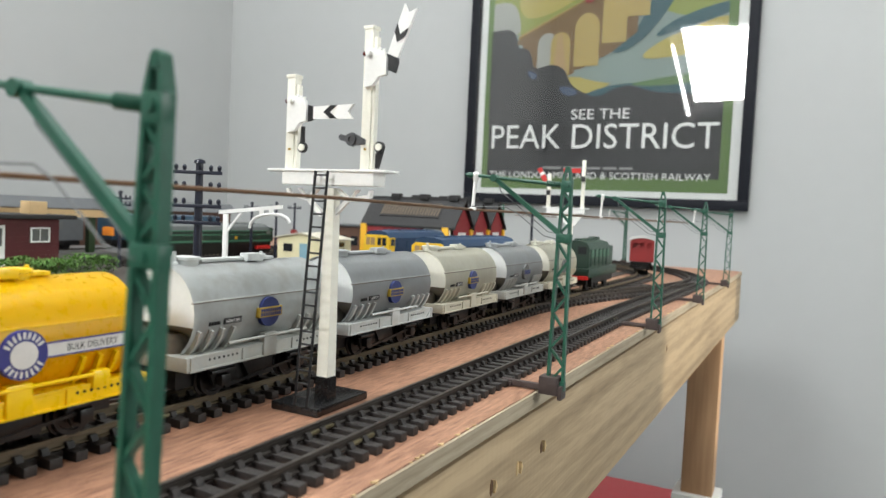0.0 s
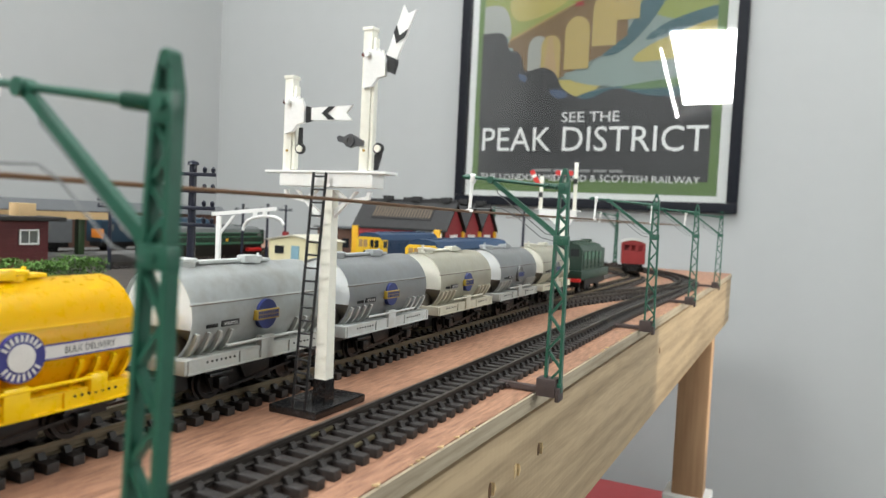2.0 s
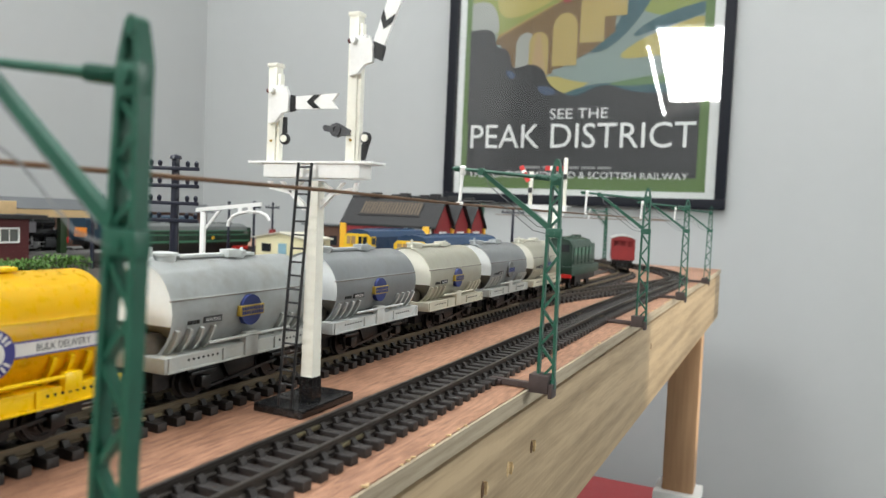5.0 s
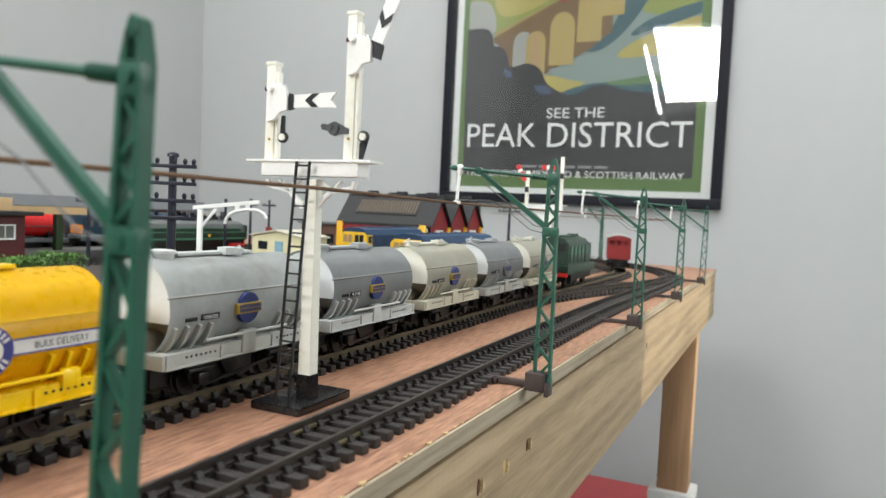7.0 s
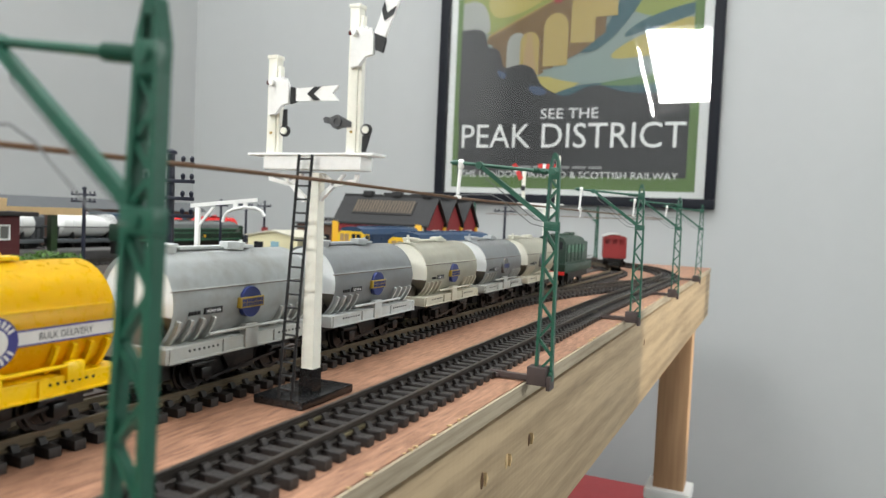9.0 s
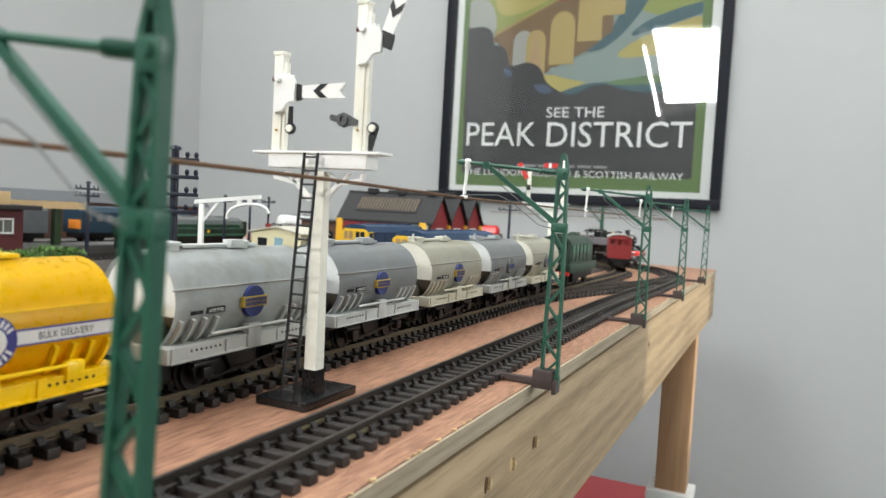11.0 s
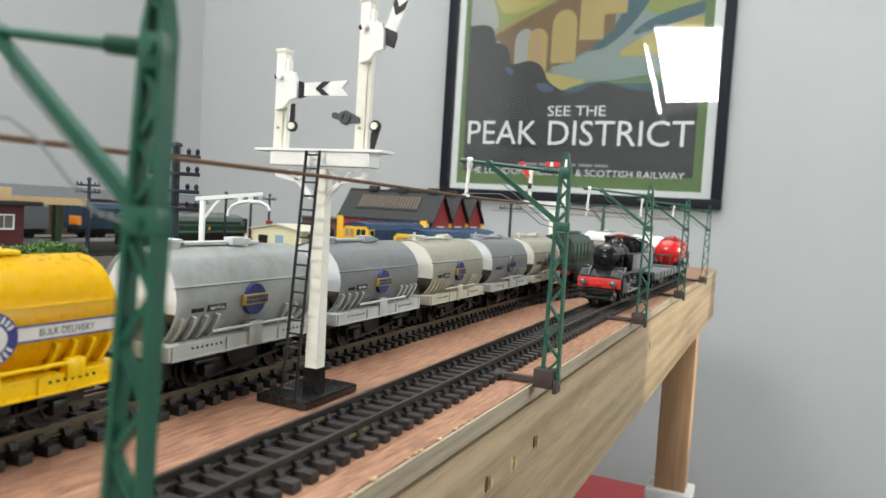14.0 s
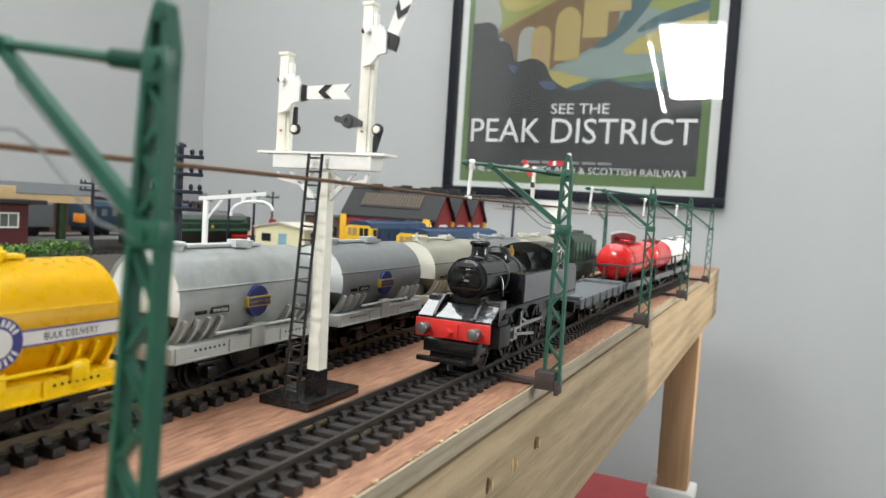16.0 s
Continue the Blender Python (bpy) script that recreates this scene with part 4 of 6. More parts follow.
M["dgreen"] = mat("dark_green_diesel", (0.007, 0.027, 0.016), 0.4, var=0.15, scale=150, bump=0.15, bscale=700, dust=(0.05, 0.07, 0.045, 0.15))
M["dgreenlight"] = mat("green_stripe", (0.05, 0.17, 0.10), 0.4, var=0.1, scale=150)
M["vanred"] = mat("bauxite_red_van", (0.20, 0.016, 0.016), 0.45, var=0.12, scale=120)
M["brick"] = mat("red_brick_wall", (0.24, 0.018, 0.022), 0.6, var=0.2, scale=250, bump=0.3, bscale=600)
M["slate"] = mat("charcoal_slate_roof", (0.018, 0.0175, 0.018), 0.7, var=0.25, scale=200, bump=0.4, bscale=700)
M["shedyellow"] = mat("yellow_pilaster", (0.78, 0.42, 0.02), 0.45, var=0.08, scale=150)
M["louvre"] = mat("brown_roof_louvre", (0.11, 0.08, 0.05), 0.6, var=0.2, scale=300)
M["railblue"] = mat("rail_blue", (0.006, 0.032, 0.085), 0.45, var=0.12, scale=120, dust=(0.06, 0.08, 0.10, 0.2))
M["cabyellow"] = mat("warning_yellow", (0.74, 0.46, 0.02), 0.4, var=0.08, scale=150)
M["darkglass"] = mat("dark_glazing", (0.02, 0.022, 0.025), 0.1, var=0.1, scale=100)
M["cabtan"] = mat("tan_cab_interior", (0.35, 0.22, 0.1), 0.6, var=0.1, scale=150)
M["creamwall"] = mat("cream_hut_wall", (0.72, 0.66, 0.42), 0.6, var=0.05, scale=120, bump=0.15, bscale=600)
M["bluedoor"] = mat("pale_blue_door", (0.22, 0.38, 0.46), 0.5, var=0.08, scale=150)
M["hutred"] = mat("maroon_hut_wall", (0.10, 0.012, 0.014), 0.6, var=0.15, scale=160, bump=0.2, bscale=500)
M["roofdark"] = mat("dark_felt_roof", (0.025, 0.022, 0.022), 0.7, var=0.2, scale=150)
M["tan"] = mat("tan_card", (0.62, 0.43, 0.22), 0.6, var=0.1, scale=100)
M["navyplastic"] = mat("navy_black_plastic", (0.012, 0.014, 0.028), 0.35, var=0.15, scale=200)
M["leaf"] = mat("hedge_leaf", (0.085, 0.185, 0.030), 0.75, var=0.45, scale=300)
M["post_green"] = mat("green_post", (0.02, 0.05, 0.012), 0.5, var=0.2, scale=200)
M["coachgrey"] = mat("grey_coach", (0.10, 0.105, 0.11), 0.4, var=0.12, scale=100)
M["orange"] = mat("orange_panel", (0.72, 0.22, 0.02), 0.45, var=0.1, scale=150)
M["brownwall"] = mat("brown_building", (0.12, 0.06, 0.04), 0.65, var=0.2, scale=120)
M["stone"] = mat("grey_platform", (0.11, 0.105, 0.10), 0.8, var=0.2, scale=80, bump=0.3, bscale=500)
M["redbox"] = mat("faded_red_card_box", (0.34, 0.045, 0.05), 0.6, var=0.1, scale=30)

# ---- the train that runs: tank engine, flat wagons, red and white tank wagons ----
WHEELS = []


def running_wheels(parent, y, r, spokes=False):
    w = wheelset(parent, y, r)
    if spokes:
        bm = nb()
        for sx in (-1, 1):
            for k in range(10):
                a = 6.28319 * k / 10
                rod(bm, (sx * .0098, .0018 * math.cos(a), .0018 * math.sin(a)), (sx * .0098, r * .86 * math.cos(a), r * .86 * math.sin(a)), .0006, n=5)
            rod(bm, (sx * .0088, .0045, 0), (sx * .0128, .0045, 0), .0008, n=8)
        part("spoke_centre", bm, M["locoblack"], w)
    WHEELS.append((parent, w, y, r))
    return w


def tank_engine():
    """Front beam at y = 0, body runs to +y. Heights stand over the board."""
    lo = thing("steam_tank_engine", None, "black tank engine with a red buffer beam and grey side tanks", "model locomotive")
    bb = part("buffer_beam", box(nb(), -.0168, .0168, 0, .0016, .0166, .0242, bevel=.0003), M["red"], lo, "red riveted buffer beam")
    rv = mesh_of("rivet", lathe(nb(), (0, 0, 0), (0, -1, 0), [(0, .00035), (.0002, .0002)], 6), M["red"])
    for i in range(14):
        for z in (.0182, .0226):
            if abs(-.0150 + i * .0023) > .0036:
                part_of("rivet", rv, bb, pose(-.0150 + i * .0023, -.0001, z))
    part("hook_plate", slab(nb(), [(-.003, .0178), (.003, .0178), (.003, .0230), (-.003, .0230)], "xz", -.0008, 0), M["red"], bb)
    part("draw_hook", slab(nb(), [(-.0012, .0188), (.0014, .0200), (-.0012, .0214)], "xz", -.0030, -.0008), M["red"], bb)
    for sx in (-1, 1):
        bf = part("buffer", lathe(nb(), (sx * .0115, 0, .0205), (0, -1, 0), [(0, .0021), (.0030, .0017), (.0032, .0011), (.0046, .0011), (.0048, .0026), (.0056, .0023), (.0060, .0014)], 18), M["bufferhead"], lo, "dull steel buffer")
    bm = nb()
    box(bm, -.0120, .0120, -.0012, .0100, .0138, .0190, bevel=.0004)
    box(bm, -.0098, .0098, .0010, .0100, .0095, .0138, bevel=.0004)
    part("front_truck", bm, M["locoblack"], lo)
    for x0, x1 in ((-.0112, -.0010), (.0006, .0104)):
        part("coupling_bar", box(nb(), x0, x1, -.0092, -.0068, .0112, .0134, bevel=.0006), M["locoblack"], lo)
    part("coupling_stem", box(nb(), -.0014, .0012, -.0085, .0, .0118, .0132), M["locoblack"], lo)
    rod_b = nb()
    rod(rod_b, (0, -.0020, .0110), (0, -.0010, .0068), .0004, n=6)
    part("coupling_hook", rod_b, M["steel"], lo)
    # sloping front apron in three glossy plates
    for x0, x1, tilt in ((-.0164, -.0098, .0055), (-.0088, .0088, .0050), (.0098, .0164, .0055)):
        bm = nb()
        slab(bm, [(.0014, .0240), (.0105, .0240 + tilt), (.0105, .0252 + tilt), (.0014, .0252)], "yz", x0, x1)
        part("front_apron", bm, M["apron"], lo, "glossy sloping front plate")
    for sx in (-1, 1):
        bm = nb()
        slab(bm, [(.0016, .0248), (.0115, .0300), (.0115, .0335), (.0060, .0300), (.0016, .0258)], "yz", sx * .0086, sx * .0098)
        part("frame_plate", bm, M["locoblack"], lo)
        part("front_step", box(nb(), min(sx * .0100, sx * .0166), max(sx * .0100, sx * .0166), .0108, .0190, .0292, .0330, bevel=.0005), M["apron"], lo)
        bm = nb()
        box(bm, min(sx * .0100, sx * .0165), max(sx * .0100, sx * .0165), .0190, .1360, .0278, .0292, bevel=.0003)
        slab(bm, [(.0106, .0240), (.0190, .0278), (.0190, .0292), (.0106, .0300)], "yz", sx * .0158, sx * .0165)
        part("running_plate", bm, M["locoblack"], lo)
        bm = nb()
        box(bm, min(sx * .0105, sx * .0160), max(sx * .0105, sx * .0160), .0150, .0290, .0150, .0245, bevel=.0010)
        box(bm, min(sx * .0105, sx * .0150), max(sx * .0105, sx * .0150), .0160, .0280, .0245, .0272, bevel=.0008)
        part("cylinder", bm, M["cage"], lo, "dark grey outside cylinder")
        bm = nb()
        box(bm, sx * .0140 - .0006, sx * .0140 + .0006, .0290, .0460, .0205, .0218)
        box(bm, sx * .0140 - .0005, sx * .0140 + .0005, .0290, .0420, .0160, .0170)
        box(bm, sx * .0140 - .0012, sx * .0140 + .0012, .0360, .0395, .0165, .0215, bevel=.0003)
        slab(bm, [(.0445, .0190), (.0465, .0190), (.0470, .0280), (.0450, .0280)], "yz", sx * .0138, sx * .0148)
        slab(bm, [(.0455, .0258), (.0570, .0222), (.0570, .0212), (.0455, .0246)], "yz", sx * .0142, sx * .0150)
        part("slide_bars", bm, M["steel"], lo, "bright slide bars and valve gear")
        bm = nb()
        slab(bm, [(.0380, .0182), (.0640, .0152), (.0640, .0165), (.0380, .0195)], "yz", sx * .0150, sx * .0156)
        part("connecting_rod", bm, M["steel"], lo)
        rodm = nb()
        box(rodm, sx * .0128 - .0005, sx * .0128 + .0005, -.0225, .0225, -.0008, .0008, bevel=.0002)
        cr = part("coupling_rod", rodm, M["steel"], lo)
        cr.matrix_basis = pose(0, .0640, .0165)
        ROD.append(cr)
        # side tank: black shell with a grey panel
        part("side_tank", box(nb(), min(sx * .0092, sx * .0164), max(sx * .0092, sx * .0164), .0415, .0960, .0322, .0462, bevel=.0010), M["locoblack"], lo)
        part("tank_panel", box(nb(), min(sx * .0163, sx * .0168), max(sx * .0163, sx * .0168), .0425, .0952, .0330, .0452, bevel=.0002), M["locogrey"], lo, "grey unlined tank side")
        part("handrail", rod(nb(), (sx * .0160, .0860, .0300), (sx * .0172, .0990, .0560), .0004, n=6), M["locoblack"], lo)
        part("cab_side", box(nb(), min(sx * .0150, sx * .0163), max(sx * .0150, sx * .0163), .0960, .1120, .0292, .0450, bevel=.0004), M["locogrey"], lo)
        part("cab_pillar", box(nb(), min(sx * .0146, sx * .0160), max(sx * .0146, sx * .0160), .1080, .1130, .0440, .0545), M["locogrey"], lo)
        part("bunker_side", slab(nb(), [(.1120, .0292), (.1370, .0292), (.1370, .0450), (.1300, .0470), (.1120, .0470)], "yz", sx * .0152, sx * .0163), M["locogrey"], lo)
        part("boiler_pipe", tube(nb(), [(sx * .0080, .0300, .0430), (sx * .0098, .0300, .0395), (sx * .0104, .0300, .0330)], .0009, 8), M["locoblack"], lo)
        part("boiler_handrail", rod(nb(), (sx * .0098, .0160, .0440), (sx * .0096, .0415, .0440), .00035, n=6), M["locoblack"], lo)
    CZ = .0408
    bm = nb()
    lathe(bm, (0, .0130, CZ), (0, 1, 0), [(-.0020, .0030), (-.0018, .0058), (-.0010, .0076), (0, .0083), (.0003, .0094), (.0250, .0094), (.0252, .0088), (.0600, .0092)], 40)
    part("boiler", bm, M["locoblack"], lo, "round black smokebox and boiler")
    dr = part("smokebox_door", lathe(nb(), (0, .0112, CZ), (0, -1, 0), [(-.001, .0072), (.0004, .0070), (.0014, .0048), (.0019, .0018), (.0028, .0006)], 32), M["locoblack"], lo)
    for z in (.0036, -.0036):
        part("door_hinge", box(nb(), -.0050, .0070, .0092, .0104, CZ + z - .0005, CZ + z + .0005), M["locoblack"], dr)
    part("number_plate", box(nb(), -.0038, .0038, .0090, .0100, CZ + .0056, CZ + .0072), M["darkmetal"], dr, "plain dark number plate")
    part("dart_handle", box(nb(), -.0004, .0026, .0084, .0092, CZ - .0005, CZ + .0003), M["steel"], dr)
    bm = nb()
    slab(bm, [(-.0085, .0292), (.0085, .0292), (.0070, .0335), (-.0070, .0335)], "xz", .0130, .0370)
    part("saddle", bm, M["locoblack"], lo)
    part("chimney", lathe(nb(), (0, .0255, CZ + .0078), (0, 0, 1), [(0, .0060), (.0014, .0044), (.0022, .0038), (.0062, .0036), (.0068, .0045), (.0078, .0046), (.0084, .0040), (.0084, .0028), (.0070, .0026)], 28), M["locoblack"], lo, "black chimney with a flared lip")
    part("steam_dome", lathe(nb(), (0, .0480, CZ + .0070), (0, 0, 1), [(0, .0068), (.0016, .0060), (.0040, .0060), (.0058, .0046), (.0064, .0020)], 28), M["locoblack"], lo)
    part("safety_valve", lathe(nb(), (.0012, .0640, CZ + .0088), (0, 0, 1), [(0, .0016), (.0030, .0014), (.0032, .0008), (.0048, .0007)], 12), M["brass"], lo, "brass safety valve")
    bm = nb()
    pr = [(-.0098, .0300), (-.0102, .0490), (-.0076, .0540), (0, .0552), (.0076, .0540), (.0102, .0490), (.0098, .0300)]
    slab(bm, pr, "xz", .0700, .0920)
    part("firebox", bm, M["locoblack"], lo)
    for y in (.0400, .0580):
        bm = nb()
        lathe(bm, (0, y, CZ), (0, 1, 0), [(0, .0096), (.0008, .0096)], 36)
        part("boiler_band", bm, M["locogrey"], lo)
    part("cab_front", slab(nb(), [(-.0160, .0300), (.0160, .0300), (.0160, .0470), (.0146, .0535), (.0080, .0570), (0, .0580), (-.0080, .0570), (-.0146, .0535), (-.0160, .0470)], "xz", .0915, .0930), M["locoblack"], lo)
    for sx in (-1, 1):
        part("cab_window", lathe(nb(), (sx * .0095, .0914, .0520), (0, -1, 0), [(0, .0022), (.0003, .0022)], 16), M["darkglass"], lo)
    bm = nb()
    roof = arc(0, .0330, .0256, 52, 128, 12)
    inner = arc(0, .0330, .0246, 128, 52, 12)
    slab(bm, roof + inner, "xz", .0905, .1200)
    part("cab_roof", bm, M["locoblack"], lo, "curved black cab roof")
    part("bunker_back", box(nb(), -.0163, .0163, .1355, .1370, .0292, .0460, bevel=.0003), M["locoblack"], lo)
    part("coal_load", box(nb(), -.0150, .0150, .1180, .1355, .0300, .0440, bevel=.0020), M["chassis"], lo)
    bm = nb()
    box(bm, -.0080, .0080, .0100, .1370, .0130, .0310)
    part("main_frame", bm, M["locoblack"], lo)
    part("rear_beam", box(nb(), -.0165, .0165, .1362, .1378, .0180, .0240), M["locoblack"], lo)
    for o in lo.children:
        if o.name.split(".")[0] in ("buffer_beam", "buffer", "front_apron", "frame_plate", "front_step", "running_plate", "boiler", "smokebox_door", "saddle", "chimney", "steam_dome", "safety_valve", "boiler_band", "boiler_pipe", "boiler_handrail"):
            o.matrix_basis = Matrix.Translation((0, 0, .0031)) @ o.matrix_basis
    running_wheels(lo, .0120, .0066)
    for y in (.0415, .0640, .0865):
        running_wheels(lo, y, .0102, True)
    running_wheels(lo, .1200, .0066)
    lo["span"] = 0.138
    return lo


ROD = []


def wagon_base(name, label, half, wb, group=""):
    w = thing(name, None, label, "model wagon", group)
    underframe(w, half, wb, wheels=False)
    for y in (-wb / 2, wb / 2):
        running_wheels(w, y, .0062)
    return w


def flat_wagon():
    w = wagon_base("flat_wagon", "low grey flat wagon with an empty deck", .070, .084, "flat wagons in the running train")
    part("deck", box(nb(), -.0160, .0160, -.070, .070, .0205, .0228, bevel=.0003), M["deck"], w)
    for sx in (-1, 1):
        part("side_rail", box(nb(), sx * .0158 - .0008, sx * .0158 + .0008, -.070, .070, .0178, .0240, bevel=.0002), M["deck"], w)
        pm = mesh_of("stake_pocket", box(nb(), sx * .0170 - .0008, sx * .0170 + .0008, -.0012, .0012, .0180, .0245, bevel=.0002), M["deck"])
        for k in range(7):
            part_of("stake_pocket", pm, w, pose(0, -.0615 + k * .0205, 0))
    for e in (-1, 1):
        part("end_bolster", box(nb(), -.0150, .0150, e * .065 - .004, e * .065 + .004, .0228, .0252, bevel=.0005), M["deck"], w)
    return w


def tank_wagon(paint, label, name="tank_wagon", group=""):
    half = .0505
    w = wagon_base(name, label, half, .056, group)
    zc, r = .0385, .0146
    part("tank", lathe(nb(), (0, -.0450, zc), (0, 1, 0), [(0, .0035), (.0010, .0085), (.0030, .0122), (.0060, r), (.0840, r), (.0870, .0122), (.0890, .0085), (.0900, .0035)], 32), paint, w)
    for y in (-.0260, .0260):
        part("tank_band", lathe(nb(), (0, y, zc), (0, 1, 0), [(0, r + .0004), (.0012, r + .0004)], 32), paint, w)
    part("deck", box(nb(), -.0150, .0150, -half, half, .0205, .0220), M["chassis"], w)
    for sx in (-1, 1):
        part("solebar", box(nb(), sx * .0150 - .0007, sx * .0150 + .0007, -half, half, .0172, .0222, bevel=.0002), M["deck"], w)
    for y in (-.026, .026):
        part("cradle", slab(nb(), [(-.0125, .0220), (.0125, .0220), (.0125, .0320), (.0060, .0275), (-.0060, .0275), (-.0125, .0320)], "xz", y - .0016, y + .0016), M["chassis"], w)
    part("filler_dome", lathe(nb(), (0, 0, zc + r - .0008), (0, 0, 1), [(0, .0042), (.0024, .0042), (.0028, .0046), (.0036, .0040)], 18), paint, w)
    part("walkway", box(nb(), -.0062, .0062, -.0180, .0180, zc + r + .0002, zc + r + .0010), M["chassis"], w)
    for e in (-1, 1):
        for sx in (-1, 1):
            part("cage_post", box(nb(), sx * .0140 - .0007, sx * .0140 + .0007, e * .0480 - .0007, e * .0480 + .0007, .0220, .0360), M["cage"], w)
            part("cage_post", box(nb(), sx * .0050 - .0006, sx * .0050 + .0006, e * .0480 - .0006, e * .0480 + .0006, .0220, .0352), M["cage"], w)
        part("cage_rail", box(nb(), -.0147, .0147, e * .0480 - .0008, e * .0480 + .0008, .0350, .0365, bevel=.0002), M["cage"], w)
    for sx in (-1, 1):
        part("side_stay", tube(nb(), [(sx * .0142, -.0480, .0370), (sx * .0158, -.012, .0365), (sx * .0158, .012, .0365), (sx * .0142, .0480, .0370)], .0006, 6), M["cage"], w)
    return w


TRAIN = []
ENGINE = tank_engine()
TRAIN.append((ENGINE, 0.0, 0.0, .120))
_flat = flat_wagon()
_red = tank_wagon(M["redtank"], "glossy red tank wagon with a grey end cage", group="tank wagons in the running train")
_red2 = tank_wagon(M["redtank"], "glossy red tank wagon behind another red one", group="tank wagons in the running train")
_white = tank_wagon(M["whitetank"], "white tank wagon near the end of the train", group="tank wagons in the running train")
_white2 = tank_wagon(M["whitetank"], "white tank wagon at the tail of the train", group="tank wagons in the running train")
for _v, _off, _wb in ((_flat, .2235, .084), (_red, .3605, .056), (_red2, .4785, .056), (_white, .5965, .056), (_white2, .7145, .056)):
    TRAIN.append((_v, _off, _off, _wb))

# ---- parked stock ----


def wheels_under(parent, ys, r=.0066):
    for y in ys:
        wheelset(parent, y, r)


def diesel_shunter():
    d = thing("green_diesel", pose(-.068, .648, 0), "dark green diesel locomotive at the head of the cement train", "model locomotive")
    L = .112
    part("lower_body", box(nb(), -.0165, .0165, 0, L, .0200, .0290, bevel=.0006), M["dgreen"], d)
    bm = nb()
    pr = [(-.0150, .0290), (.0150, .0290), (.0150, .0490), (.0115, .0540), (.0050, .0560), (-.0050, .0560), (-.0115, .0540), (-.0150, .0490)]
    slab(bm, pr, "xz", .004, L - .026)
    part("body", bm, M["dgreen"], d)
    part("bonnet", box(nb(), -.0120, .0120, L - .026, L - .001, .0290, .0500, bevel=.0020), M["dgreen"], d)
    for k in range(5):
        part("body_door", box(nb(), .0149, .0156, .008 + k * .0150, .020 + k * .0150, .0310, .0480, bevel=.0003), M["dgreen"], d)
        for j in range(4):
            part("grille_slat", box(nb(), .0156, .0160, .0095 + k * .0150, .0185 + k * .0150, .0400 + j * .0018, .0409 + j * .0018), M["dgreenlight"], d)
    for k in range(3):
        part("roof_fan", lathe(nb(), (0, .022 + k * .022, .0555), (0, 0, 1), [(0, .0062), (.0016, .0062), (.0022, .0044)], 18), M["dgreen"], d)
    part("roof_vent", box(nb(), -.0040, .0040, .066, .082, .0555, .0590, bevel=.0008), M["dgreen"], d)
    for sx in (-1, 1):
        part("cab_window", box(nb(), sx * .0078 - .0042, sx * .0078 + .0042, .0034, .0040, .0430, .0500), M["darkglass"], d)
        part("handrail", rod(nb(), (sx * .0168, .004, .0340), (sx * .0168, L - .004, .0340), .0004, n=6), M["dgreen"], d)
        part("step", box(nb(), sx * .0150 - .002, sx * .0150 + .002, .010, .018, .0110, .0200), M["chassis"], d)
    part("buffer_beam", box(nb(), -.0160, .0160, -.0016, .0004, .0182, .0216), M["red"], d, "red buffer beam")
    part("underframe", box(nb(), -.0130, .0130, .004, L - .004, .0130, .0200), M["chassis"], d)
    wheels_under(d, (.020, .056, .092), .0082)
    return d


diesel_shunter()


def brake_van():
    x, y, a = lane(.105, -.068)
    v = thing("brake_van", pose(x, y, 0, 0, 0, math.degrees(a) - 9), "dark red goods brake van with open end windows", "model wagon")
    h = .044
    bm = nb()
    box(bm, -.0160, .0160, -h + .008, h, .0215, .0500, bevel=.0003)
    part("body", bm, M["vanred"], v)
    # open verandah end with three window gaps
    part("end_dado", box(nb(), -.0160, .0160, -h, -h + .0012, .0215, .0400), M["vanred"], v)
    part("end_top", slab(nb(), [(-.0160, .0480), (.0160, .0480), (.0160, .0505)] + [(x_, z_) for x_, z_ in arc(0, .0190, .0355, 63, 117, 8)] + [(-.0160, .0505)], "xz", -h, -h + .0012), M["vanred"], v)
    for x0 in (-.0160, -.0060, .0030, .0130):
        part("end_pillar", box(nb(), x0, x0 + .0030, -h, -h + .0012, .0400, .0480), M["vanred"], v)
    for sx in (-1, 1):
        part("verandah_side", box(nb(), sx * .0154 - .0006, sx * .0154 + .0006, -h + .0012, -h + .008, .0215, .0400), M["vanred"], v)
    bm = nb()
    slab(bm, arc(0, .0190, .0368, 62, 118, 12) + arc(0, .0190, .0358, 118, 62, 12), "xz", -h - .001, h + .001)
    part("roof", bm, M["solegrey"], v, "pale grey curved roof")
    bm = nb()
    for k in range(8):
        part("body_plank", box(nb(), .0159, .0163, -h + .010 + k * .0095, -h + .0190 + k * .0095, .0220, .0495), M["vanred"], v)
    bm.free()
    underframe(v, h, .052)
    return v


brake_van()


